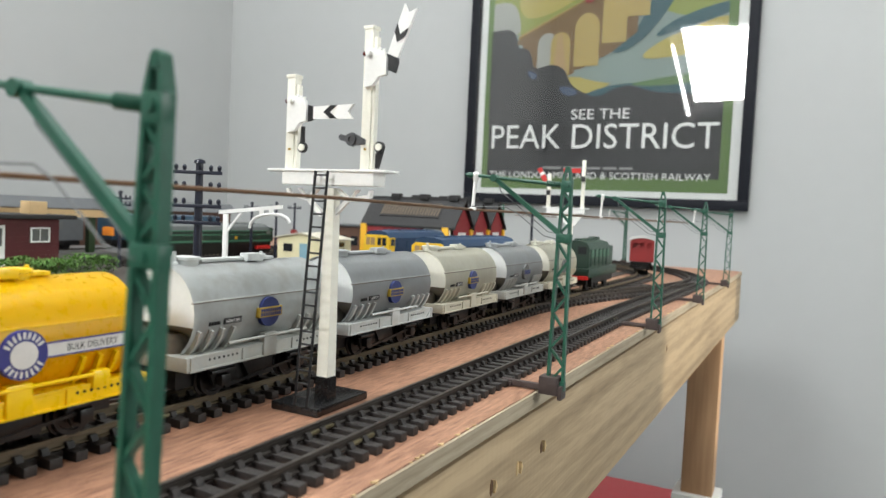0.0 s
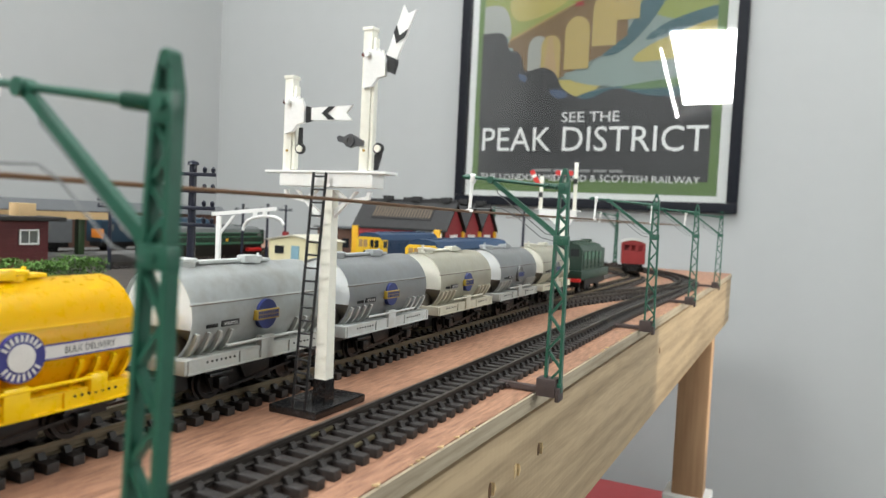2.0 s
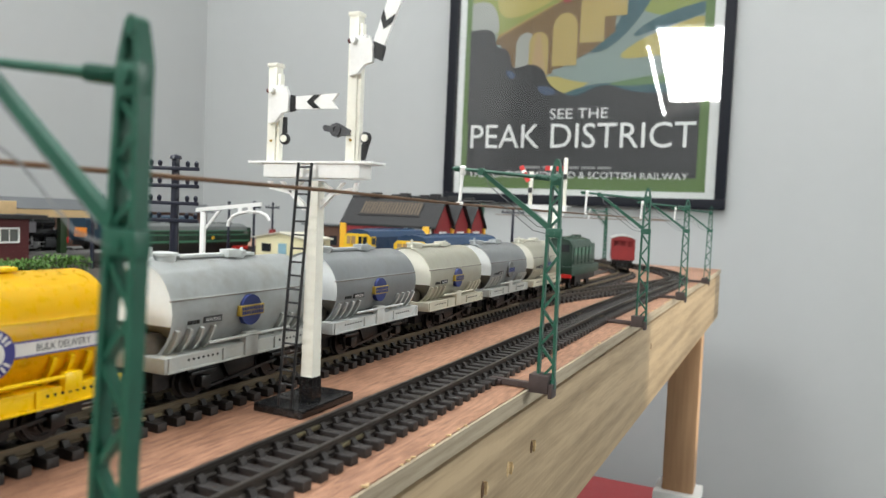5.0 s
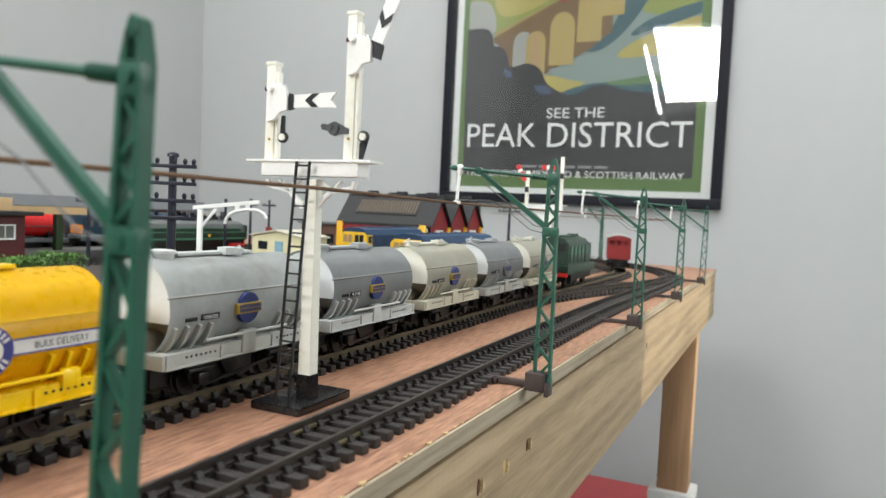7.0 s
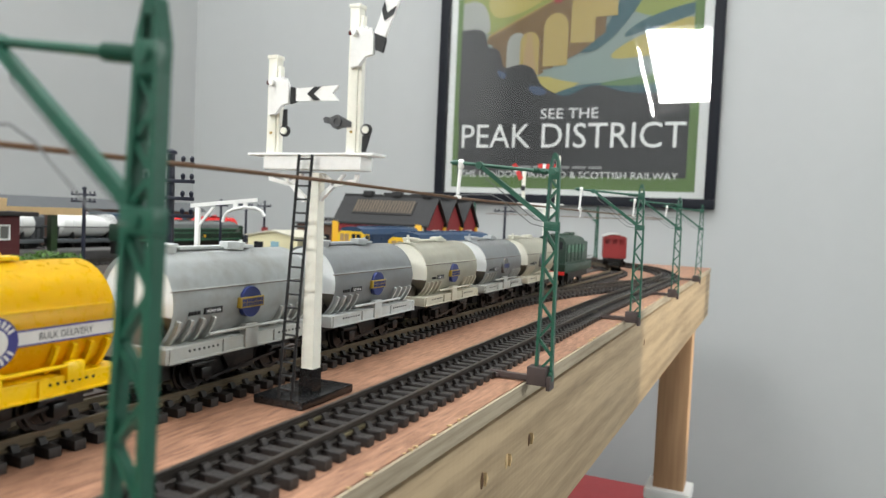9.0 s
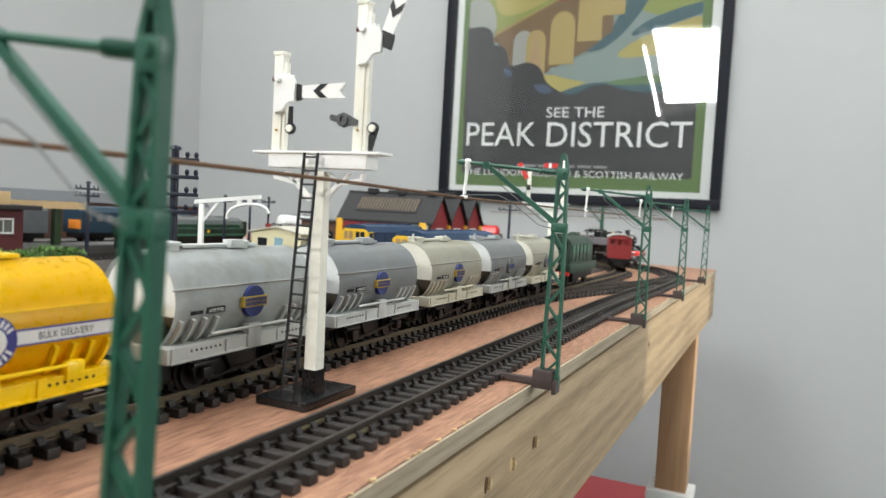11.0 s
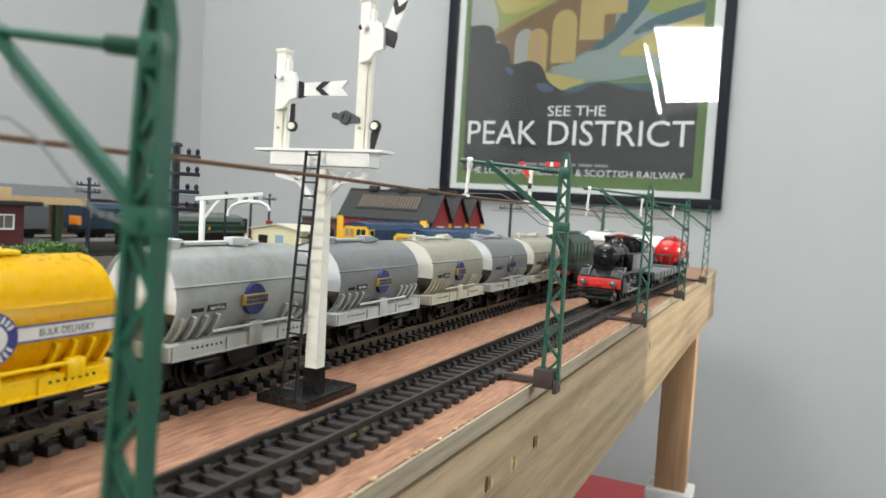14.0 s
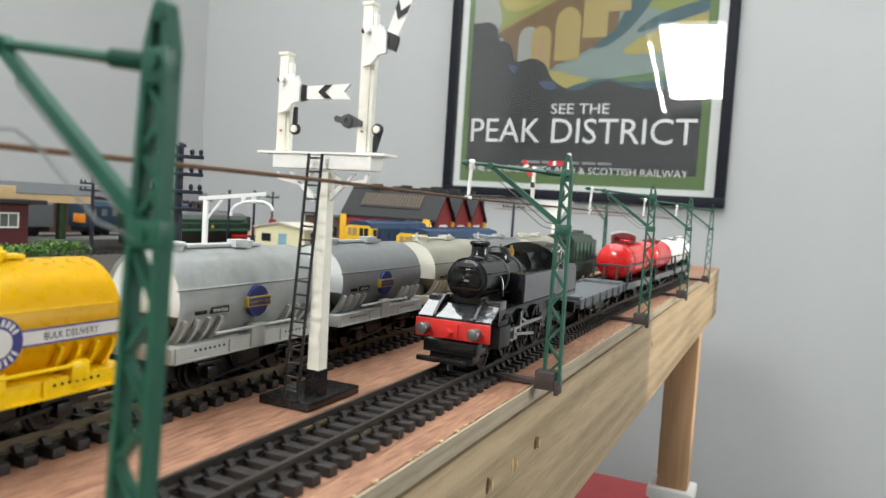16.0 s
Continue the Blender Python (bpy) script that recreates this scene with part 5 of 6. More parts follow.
def blue_diesel(x, y, L, label, zroof=.0515):
    d = thing("blue_diesel", pose(x, y, 0), label, "model locomotive", "blue diesels by the engine shed")
    zs = zroof - .0075
    pr = [(-.0160, .0170), (.0160, .0170), (.0160, zs), (.0120, zroof - .0018), (.0050, zroof), (-.0050, zroof), (-.0120, zroof - .0018), (-.0160, zs)]
    part("body", slab(nb(), pr, "xz", .0012, L), M["railblue"], d)
    pc = [(-.0156, .0175), (.0156, .0175), (.0156, zs), (.0120, zs + .0028), (-.0120, zs + .0028), (-.0156, zs)]
    part("cab_side", box(nb(), .0158, .0165, .0008, .0110, .0180, zs + .0004), M["cabyellow"], d)
    part("cab_front", slab(nb(), pc, "xz", 0, .0012), M["cabyellow"], d, "yellow warning cab front")
    for sx in (-1, 1):
        part("windscreen", box(nb(), sx * .0070 - .0052, sx * .0070 + .0052, -.0004, .0004, zs - .0080, zs), M["cabtan"] if sx < 0 else M["darkglass"], d)
        part("window_pillar", box(nb(), sx * .0070 - .0003, sx * .0070 + .0003, -.0010, -.0004, zs - .0085, zs + .0005), M["cabyellow"], d)
        part("side_window", box(nb(), sx * .0165 - .0003, sx * .0165 + .0003, .0025, .0095, zs - .0080, zs - .001), M["darkglass"], d)
        part("headlight", lathe(nb(), (sx * .0105, 0, .0235), (0, -1, 0), [(0, .0016), (.0008, .0014)], 12), M["white"], d)
    part("headcode_box", box(nb(), -.0060, .0060, -.0008, .0004, zs - .0150, zs - .0115), M["darkglass"], d)
    for k in range(5):
        part("roof_grille", box(nb(), -.0050, .0050, .020 + k * L / 6.2, .034 + k * L / 6.2, zroof, zroof + .0009, bevel=.0003), M["railblue"], d)
    for k in range(6):
        part("side_grille", box(nb(), .0160, .0164, .018 + k * L / 7, .030 + k * L / 7, zs - .010, zs - .003), M["railblue"], d)
    part("underframe", box(nb(), -.0120, .0120, .002, L - .002, .0120, .0170), M["chassis"], d)
    wheels_under(d, (.016, .036, L - .036, L - .016), .0062)
    return d


blue_diesel(-.150, .502, .160, "rail blue diesel with a yellow cab by the engine shed", .0556)
blue_diesel(-.270, .610, .130, "second rail blue diesel with a bright yellow cab front", .0552)
for _x in (-.150, -.270):
    lay_track(lambda s, _x=_x: (_x, s, 0.0), -.30, .80, "dark siding track under the parked blue diesels")


def green_express():
    d = thing("green_express_engine", pose(-.548, .560, 0), "long dark green diesel with a grey roof and pale lining", "model locomotive")
    L = .195
    pr = [(-.0160, .0250), (.0160, .0250), (.0160, .0412), (-.0160, .0412)]
    part("body", slab(nb(), pr, "xz", .004, L - .004), M["dgreen"], d)
    part("roof", slab(nb(), [(-.0158, .0412), (.0158, .0412), (.0140, .0462), (.0085, .0492), (.0, .0502), (-.0085, .0492), (-.0140, .0462)], "xz", .010, L - .010), M["greyroof"], d, "mid grey curved roof")
    for y0, y1 in ((0, .010), (L - .010, L)):
        part("cab_end", box(nb(), -.0150, .0150, y0, y1, .0252, .0455, bevel=.0025), M["dgreen"], d)
    for y in (.008, L - .016):
        part("cab_window", box(nb(), .0159, .0163, y, y + .007, .0355, .0408), M["coachglass"], d)
    for z, h in ((.0402, .0012), (.0352, .0012), (.0264, .0022)):
        part("lining", box(nb(), .0160, .0163, .006, L - .006, z, z + h), M["dgreenlight"], d, "pale green lining")
    for k in range(6):
        part("side_panel", box(nb(), .0159, .0164, .030 + k * .024, .046 + k * .024, .0300, .0345, bevel=.0002), M["dgreen"], d)
    part("crest", box(nb(), .0164, .0167, .118, .122, .0300, .0335), M["shedyellow"], d, "small gold crest")
    for k in range(5):
        part("roof_panel", box(nb(), -.0050, .0050, .024 + k * .031, .044 + k * .031, .0496, .0512, bevel=.0004), M["greyroof"], d)
    part("buffer_beam", box(nb(), .0060, .0185, L - .036, L - .010, .0160, .0205, bevel=.0004), M["red"], d, "red buffer beam end")
    part("underframe", box(nb(), -.0130, .0130, .002, L - .004, .0110, .0250), M["chassis"], d)
    wheels_under(d, (.02, .04, .06, L - .062, L - .042, L - .022), .0070)
    return d


M["coachglass"] = mat("grey_coach_glass", (0.16, 0.165, 0.16), 0.15, var=0.1, scale=100)
M["greyroof"] = mat("grey_engine_roof", (0.10, 0.108, 0.105), 0.55, var=0.2, scale=90)
green_express()
lay_track(lambda s: (-.548, s, 0.0), .515, .80, "dark track under the green express engine")


def coach(x, y, L, paint, label, nose=None):
    c = thing("coach", pose(x, y, 0), label, "model coach", "parked coaches at the station")
    pr = [(-.0160, .0185), (.0160, .0185), (.0160, .0470), (.0110, .0530), (.0, .0550), (-.0110, .0530), (-.0160, .0470)]
    part("body", slab(nb(), pr, "xz", 0, L), paint, c)
    wm = mesh_of("coach_window", box(nb(), .0159, .0163, 0, .0085, .0340, .0430), M["coachglass"])
    for k in range(int(L / .017) - 1):
        part_of("coach_window", wm, c, pose(0, .010 + k * .017, 0))
    part("underframe", box(nb(), -.0120, .0120, .002, L - .002, .0120, .0185), M["chassis"], c)
    if nose:
        part("end_panel", box(nb(), -.0040, .0164, -.0014, .002, .0240, .0360), nose, c, "orange end panel")
    wheels_under(c, (.02, .04, L - .04, L - .02))
    return c


M["navyblue"] = mat("dark_blue_railcar", (0.012, 0.035, 0.06), 0.4, var=0.12, scale=100)
coach(-.735, .36, .235, M["coachgrey"], "dark grey coach standing at the platform")
coach(-.735, .64, .20, M["navyblue"], "dark blue railcar with an orange end", M["orange"])
lay_track(lambda s: (-.735, s, 0.0), -.30, .90, "dark track at the station platform")

# ---- yard surface beyond the running lines ----
M["yard"] = mat("dark_yard_scatter", (0.045, 0.036, 0.030), 0.9, var=0.35, scale=70, bump=0.6, bscale=900)
structure("yard_ground", box(nb(), -.645, -.096, -1.45, 1.04, .0002, .0012), M["yard"], "dark brown scatter surface of the yard", "ground")
structure("road", box(nb(), -1.24, -.600, -1.45, 1.0, .0013, .0020), M["stone"], "grey road and platform surface", "ground")

# ---- buildings ----


def engine_shed():
    X0, X1, Y0, Y1, ZE, ZR = -.446, -.300, .85, 1.033, .0565, .0935
    s = thing("engine_shed", None, "dark roofed red and yellow engine shed with three gables", "model building")
    bay = (Y1 - Y0) / 3
    part("back_wall", box(nb(), X0, X1, Y1 - .003, Y1, 0, ZE), M["brick"], s)
    part("end_wall", box(nb(), X0, X0 + .003, Y0 + .003, Y1 - .003, 0, ZE), M["brick"], s)
    # long front: dado, panels, lintel
    part("front_wall", box(nb(), X0, X1 - .045, Y0, Y0 + .003, 0, ZE), M["brick"], s)
    part("lintel", box(nb(), X1 - .045, X1, Y0, Y0 + .003, ZE - .016, ZE), M["white"], s, "white lintel over the doorway")
    for k in range(3):
        part("wall_panel", box(nb(), X0 + .006 + k * .031, X0 + .033 + k * .031, Y0 - .001, Y0, .018, ZE - .004, bevel=.0003), M["brick"], s)
        wp = part("window", box(nb(), X0 + .010 + k * .031, X0 + .028 + k * .031, Y0 - .0018, Y0 - .0010, .024, ZE - .018), M["whitetank"], s, "pale frosted window")
        for j in range(3):
            part("glazing_bar", box(nb(), X0 + .0145 + j * .0045 + k * .031, X0 + .0150 + j * .0045 + k * .031, Y0 - .0022, Y0 - .0018, .024, ZE - .018), M["white"], wp)
    for x in (X0, X1 - .012):
        part("pilaster", box(nb(), x - .003, x + .007, Y0 - .003, Y0 + .002, 0, ZE, bevel=.0003), M["shedyellow"], s, "yellow corner pilaster")
    for k in range(3):
        ya, yb = Y0 + k * bay, Y0 + (k + 1) * bay
        ym = (ya + yb) / 2
        gb = nb()
        slab(gb, [(ya, 0), (yb, 0), (yb, ZE), (ym, ZR - .002), (ya, ZE)], "yz", X1 - .003, X1)
        part("gable", gb, M["brick"], s, "red gable wall")
        part("gable_window", box(nb(), X1, X1 + .0008, ym - .012, ym + .012, .030, .050), M["whitetank"], s)
        part("pilaster", box(nb(), X1 - .001, X1 + .003, yb - .005, yb + .002, 0, ZE - .002, bevel=.0003), M["shedyellow"], s)
        for a, b in ((ya, ym), (yb, ym)):
            bm = nb()
            e = (a - b) * .08
            slab(bm, [(a + e, ZE - .003), (b, ZR), (b, ZR + .003), (a + e, ZE)], "yz", X0 - .004, X1 + .005)
            part("roof_slope", bm, M["slate"], s, "charcoal slate roof slope")
        part("ridge", box(nb(), X0 - .003, X1 + .004, ym - .002, ym + .002, ZR, ZR + .0042), M["slate"], s)
        for j in range(3):
            part("roof_vent", box(nb(), X0 + .030 + j * .048, X0 + .044 + j * .048, ym - .005, ym + .005, ZR + .001, ZR + .009, bevel=.0006), M["slate"], s)
    # louvred rooflight on the front slope
    ym = Y0 + bay / 2
    d = Vector((0, ym - Y0, ZR - ZE)).normalized()
    nrm = Vector((0, -d.z, d.y))
    rl = part("rooflight", slab(nb(), [(0, 0), (.098, 0), (.098, .026), (0, .026)], "xy", 0, .0012, Matrix.Translation((X0 + .022, Y0 + d.y * .012, ZE + d.z * .012 + .003)) @ Matrix(((1, 0, 0, 0), (0, d.y, nrm.y, 0), (0, d.z, nrm.z, 0), (0, 0, 0, 1)))), M["roofdark"], s, "long louvred rooflight")
    for j in range(20):
        m = Matrix.Translation((X0 + .024 + j * .0048, Y0 + d.y * .014, ZE + d.z * .014 + .0042)) @ Matrix(((1, 0, 0, 0), (0, d.y, nrm.y, 0), (0, d.z, nrm.z, 0), (0, 0, 0, 1)))
        part("louvre", slab(nb(), [(0, 0), (.0026, 0), (.0026, .022), (0, .022)], "xy", 0, .0012, m), M["louvre"], rl)
    return s


engine_shed()


def window_unit(parent, x, y, z, w, h, face="x", frame=M["white"]):
    """A framed window with a glazing bar, on a wall that faces +x or -y."""
    def b(bm, u0, u1, z0, z1, d0, d1):
        return box(bm, x + d0, x + d1, y + u0, y + u1, z + z0, z + z1) if face == "x" else box(bm, x + u0, x + u1, y - d1, y - d0, z + z0, z + z1)
    bm = nb()
    t = .0016
    for q in ((-w / 2, w / 2, 0, t), (-w / 2, w / 2, h - t, h), (-w / 2, -w / 2 + t, t, h - t), (w / 2 - t, w / 2, t, h - t)):
        b(bm, *q, 0, .0016)
    wn = part("window", bm, frame, parent, "white framed window")
    part("pane", b(nb(), -w / 2 + t, w / 2 - t, t, h - t, .0002, .0006), M["coachglass"], wn)
    part("glazing_bar", b(nb(), -.0004, .0004, t, h - t, .0006, .0012), frame, wn)


def station_hut():
    h = thing("station_hut", None, "maroon wooden hut with white windows and a dark roof", "model building")
    x0, x1, y0, y1, z = -.590, -.545, .310, .442, .0555
    part("wall", box(nb(), x0, x1, y0, y1, 0, z - .003), M["hutred"], h)
    for k in range(11):
        part("weatherboard", box(nb(), x1, x1 + .0005, y0, y1, .003 + k * .0046, .0070 + k * .0046), M["hutred"], h)
    part("roof", box(nb(), x0 - .008, x1 + .009, y0 - .01, y1 + .014, z - .003, z + .0012, bevel=.0006), M["roofdark"], h, "flat dark overhanging roof")
    window_unit(h, x1 + .0006, .4215, .0290, .020, .015)
    window_unit(h, x1 + .0006, .335, .0300, .022, .016)
    part("door", box(nb(), x1 + .0005, x1 + .0014, .370, .387, .004, .046), M["white"], h, "white glazed door")
    part("door_pane", box(nb(), x1 + .0014, x1 + .0018, .373, .384, .026, .043), M["coachglass"], h)
    part("chimney", box(nb(), -.574, -.558, .420, .438, z + .001, z + .0140, bevel=.0006), M["tan"], h, "tan chimney block")
    return h


station_hut()


def canopy():
    c = thing("platform_canopy", None, "tan roofed station platform canopy on green posts", "model building")
    part("roof", box(nb(), -.640, -.600, .40, .556, .0570, .0605, bevel=.0008), M["tan"], c, "tan canopy roof")
    part("valance", box(nb(), -.600, -.598, .40, .556, .0530, .0612), M["tan"], c)
    for y in (.44, .525):
        part("post", box(nb(), -.613, -.606, y - .004, y + .004, .012, .0570, bevel=.0006), M["post_green"], c)
    part("platform", box(nb(), -.6480, -.598, .05, .66, 0, .0120, bevel=.0006), M["stone"], c, "grey platform")
    return c


canopy()


def far_building():
    b = thing("station_building", None, "long low station building with a grey roof", "model building")
    part("wall", box(nb(), -.900, -.850, .30, 1.00, 0, .060), M["brownwall"], b)
    part("roof", slab(nb(), [(-.912, .058), (-.838, .058), (-.860, .074), (-.890, .074)], "xz", .29, 1.01), M["coachgrey"], b, "grey pitched roof")
    for k in range(12):
        window_unit(b, -.850, .34 + k * .055, .024, .020, .022)
    return b


far_building()


def cream_hut():
    h = thing("cream_hut", None, "pale cream lineside hut with a blue door", "model building")
    x0, x1, y0, y1 = -.470, -.395, .690, .745
    part("wall", slab(nb(), [(x0, 0), (x1, 0), (x1, .0360), ((x0 + x1) / 2, .0425), (x0, .0360)], "xz", y0, y1), M["creamwall"], h)
    for a, b in ((x0 - .003, (x0 + x1) / 2), (x1 + .003, (x0 + x1) / 2)):
        part("roof_slope", slab(nb(), [(a, .0355), (b, .0425), (b, .0443), (a, .0370)], "xz", y0 - .003, y1 + .003), M["solecream"], h)
    part("window", box(nb(), x0 + .010, x0 + .024, y0 - .0008, y0, .019, .029), M["darkglass"], h)
    part("door", box(nb(), x0 + .036, x0 + .048, y0 - .0010, y0, .002, .030), M["bluedoor"], h, "pale blue door")
    for z in (.019, .027):
        part("side_window", box(nb(), x1, x1 + .0008, y0 + .012, y0 + .040, z, z + .006), M["darkglass"], h)
    part("chimney", box(nb(), x0 + .004, x0 + .010, y0 + .02, y0 + .026, .036, .046), M["vanred"], h)
    return h


cream_hut()


def brown_store():
    b = thing("brown_store", None, "low brown goods store behind the cream hut", "model building")
    part("wall", box(nb(), -.520, -.452, .860, .930, 0, .050), M["brownwall"], b)
    part("roof", box(nb(), -.524, -.448, .855, .935, .050, .053, bevel=.0005), M["coachgrey"], b)
    for k in range(3):
        part("window", box(nb(), -.514 + k * .020, -.502 + k * .020, .8590, .8600, .022, .036), M["darkglass"], b)
    return b


brown_store()

# ---- lineside: poles, gauge, hedge, far signal ----


def telegraph_pole(x, y, top, arms, span, label, r=.0022, turn=0.0):
    p = thing("telegraph_pole", pose(x, y, 0, 0, 0, turn), label, "telegraph pole", "telegraph poles by the track")
    part("pole", lathe(nb(), (0, 0, 0), (0, 0, 1), [(0, r * 1.25), (top - .003, r * .92), (top - .0028, r * 1.5), (top - .001, r * 1.3), (top, r * .3)], 14), M["navyplastic"], p)
    cm = mesh_of("insulator", lathe(nb(), (0, 0, 0), (0, 0, 1), [(0, r * .34), (r * .5, r * .55), (r * 1.1, r * .55), (r * 1.5, r * .2)], 8), M["navyplastic"])
    for k in range(arms):
        z = top - .0085 - k * .0098 * (top / .105) * (1.06 if arms == 4 else .9)
        ar = part("crossarm", box(nb(), -span / 2, span / 2, -r * .5 - r, -r, z - .0011, z + .0011, bevel=.0003), M["navyplastic"], p)
        for u in (-.44, -.27, .27, .44):
            part_of("insulator", cm, ar, pose(u * span, -r * 1.25, z + .0011))
    return p


telegraph_pole(-.2005, .2976, .1028, 4, .030, "tall dark telegraph pole with four crossarms", .0024, 26)
telegraph_pole(-.530, .502, .0850, 2, .026, "dark telegraph pole with two crossarms", .0018, 26)
telegraph_pole(-.515, .690, .0800, 1, .020, "thin dark telegraph pole with one crossarm", .0016, 20)
telegraph_pole(-.525, .750, .0820, 1, .020, "thin dark pole near the goods store", .0016, 20)
telegraph_pole(-.574, .850, .0820, 1, .022, "thin dark pole behind the buildings", .0016, 20)
telegraph_pole(-.250, 1.030, .0900, 1, .036, "dark telegraph pole beside the engine shed", .0020, 10)
telegraph_pole(-.560, .385, .0950, 1, .012, "thin dark pole behind the maroon hut", .0018, 20)


def loading_gauge():
    g = thing("loading_gauge", pose(-.2270, .3480, 0, 0, 0, 18), "white plastic loading gauge beside the track", "loading gauge")
    part("post", box(nb(), -.0016, .0016, -.0014, .0014, 0, .0690, bevel=.0003), M["white"], g)
    part("beam", slab(nb(), [(-.0050, .0688), (.0410, .0744), (.0410, .0770), (-.0050, .0714)], "xz", -.0010, .0010), M["white"], g)
    part("brace", slab(nb(), [(.0012, .0585), (.0100, .0700), (.0122, .0700), (.0012, .0560)], "xz", -.0008, .0008), M["white"], g)
    curve = [(.0175, .0600), (.0182, .0634), (.0205, .0667), (.0250, .0690), (.0320, .0704), (.0400, .0702), (.0445, .0682), (.0465, .0650)]
    part("gauge_bow", tube(nb(), [(x, 0, z) for x, z in curve], .0011, 8), M["white"], g)
    for x in (.0260, .0330):
        part("hanger", box(nb(), x - .0014, x + .0014, -.0008, .0008, .0692, .0735), M["white"], g)
    return g


loading_gauge()

bm = nb()
random.seed(5)
for i in range(5400):
    y = random.uniform(.26, .462)
    hh = .0180 + .0022 * math.sin(y * 90) + .0018 * math.sin(y * 223)
    c = Vector((-.492 + random.gauss(0, .0075), y, max(.0015, hh * random.random() ** .6)))
    d = Vector((random.uniform(-1, 1), random.uniform(-1, 1), random.uniform(-.2, 1))).normalized()
    e = d.cross(Vector((0, 0, 1))).normalized() if abs(d.z) < .95 else Vector((1, 0, 0))
    a = random.uniform(.0010, .0022)
    bm.faces.new([bm.verts.new(c + v) for v in (-d * a, e * a * .6, d * a, -e * a * .6)])
tagged(part("hedge", bm, M["leaf"], None, smooth=0), "bushy green lineside hedge of small leaves", "hedge", kind="stuff")


def far_signal():
    s = thing("far_signal", pose(-.110, .752, 0, 0, 0, 6), "white two-arm signal with red arms, by the far track", "railway signal")
    part("base", box(nb(), -.008, .008, -.016, .016, 0, .003, bevel=.0004), M["gloss"], s)
    part("post", box(nb(), .0040, .0085, -.0022, .0022, .003, .0822, bevel=.0003), M["cream"], s)
    part("platform", box(nb(), -.0262, .0252, -.0045, .0045, .0880, .0892, bevel=.0002), M["white"], s)
    part("fascia", box(nb(), -.0215, .0205, -.0038, .0038, .0822, .0880, bevel=.0003), M["white"], s)
    part("bracket", slab(nb(), [(.0085, .0690), (.0105, .0690), (.0200, .0822), (.0085, .0822)], "xz", -.001, .001), M["white"], s)
    part("bracket", slab(nb(), [(.0040, .0690), (.0020, .0690), (-.0140, .0822), (.0040, .0822)], "xz", -.001, .001), M["white"], s)
    for px_, top, ang in ((-.0205, .1265, 62), (.0180, .1425, 0)):
        part("signal_post", box(nb(), px_ - .0019, px_ + .0019, -.0019, .0019, .0892, top, bevel=.0003), M["cream"], s)
        part("lamp", box(nb(), px_ - .0022, px_ + .0022, -.0036, -.0019, top - .024, top - .018, bevel=.0003), M["black"], s)
        am = Matrix.Translation((px_ - .002, -.0026, top - .012)) @ Matrix.Rotation(radians(ang), 4, "Y")
        arm = part("signal_arm", box(nb(), -.0205, -.001, -.0005, .0005, -.0026, .0026), M["red"], s, "red arm with a white stripe")
        arm.matrix_basis = am
        part("arm_stripe", box(nb(), -.0150, -.0118, -.0009, -.0005, -.0026, .0026), M["white"], arm)
    return s


far_signal()

# ---- the framed poster ----
PX0, PX1, PZ0, PZ1 = -.776, .004, .115, 1.16
M["frameblack"] = mat("black_picture_frame", (0.008, 0.009, 0.014), 0.55, var=0.15, scale=30)
M["frameblack"].node_tree.nodes["Principled BSDF"].inputs["Specular IOR Level"].default_value = 0.2
INK = {}


def ink(name, c):
    if name not in INK:
        INK[name] = mat("ink_" + name, [v * (.80 if min(c) > .8 else .52) for v in c], 0.65, var=0.04, scale=12)
    return INK[name]


def zx(X, Y):
    """Poster drawing units to wall metres."""
    return min(max(-.697 + (X - 113) * .000826, -.712), -.070), .271 + (497 - Y) * .000822


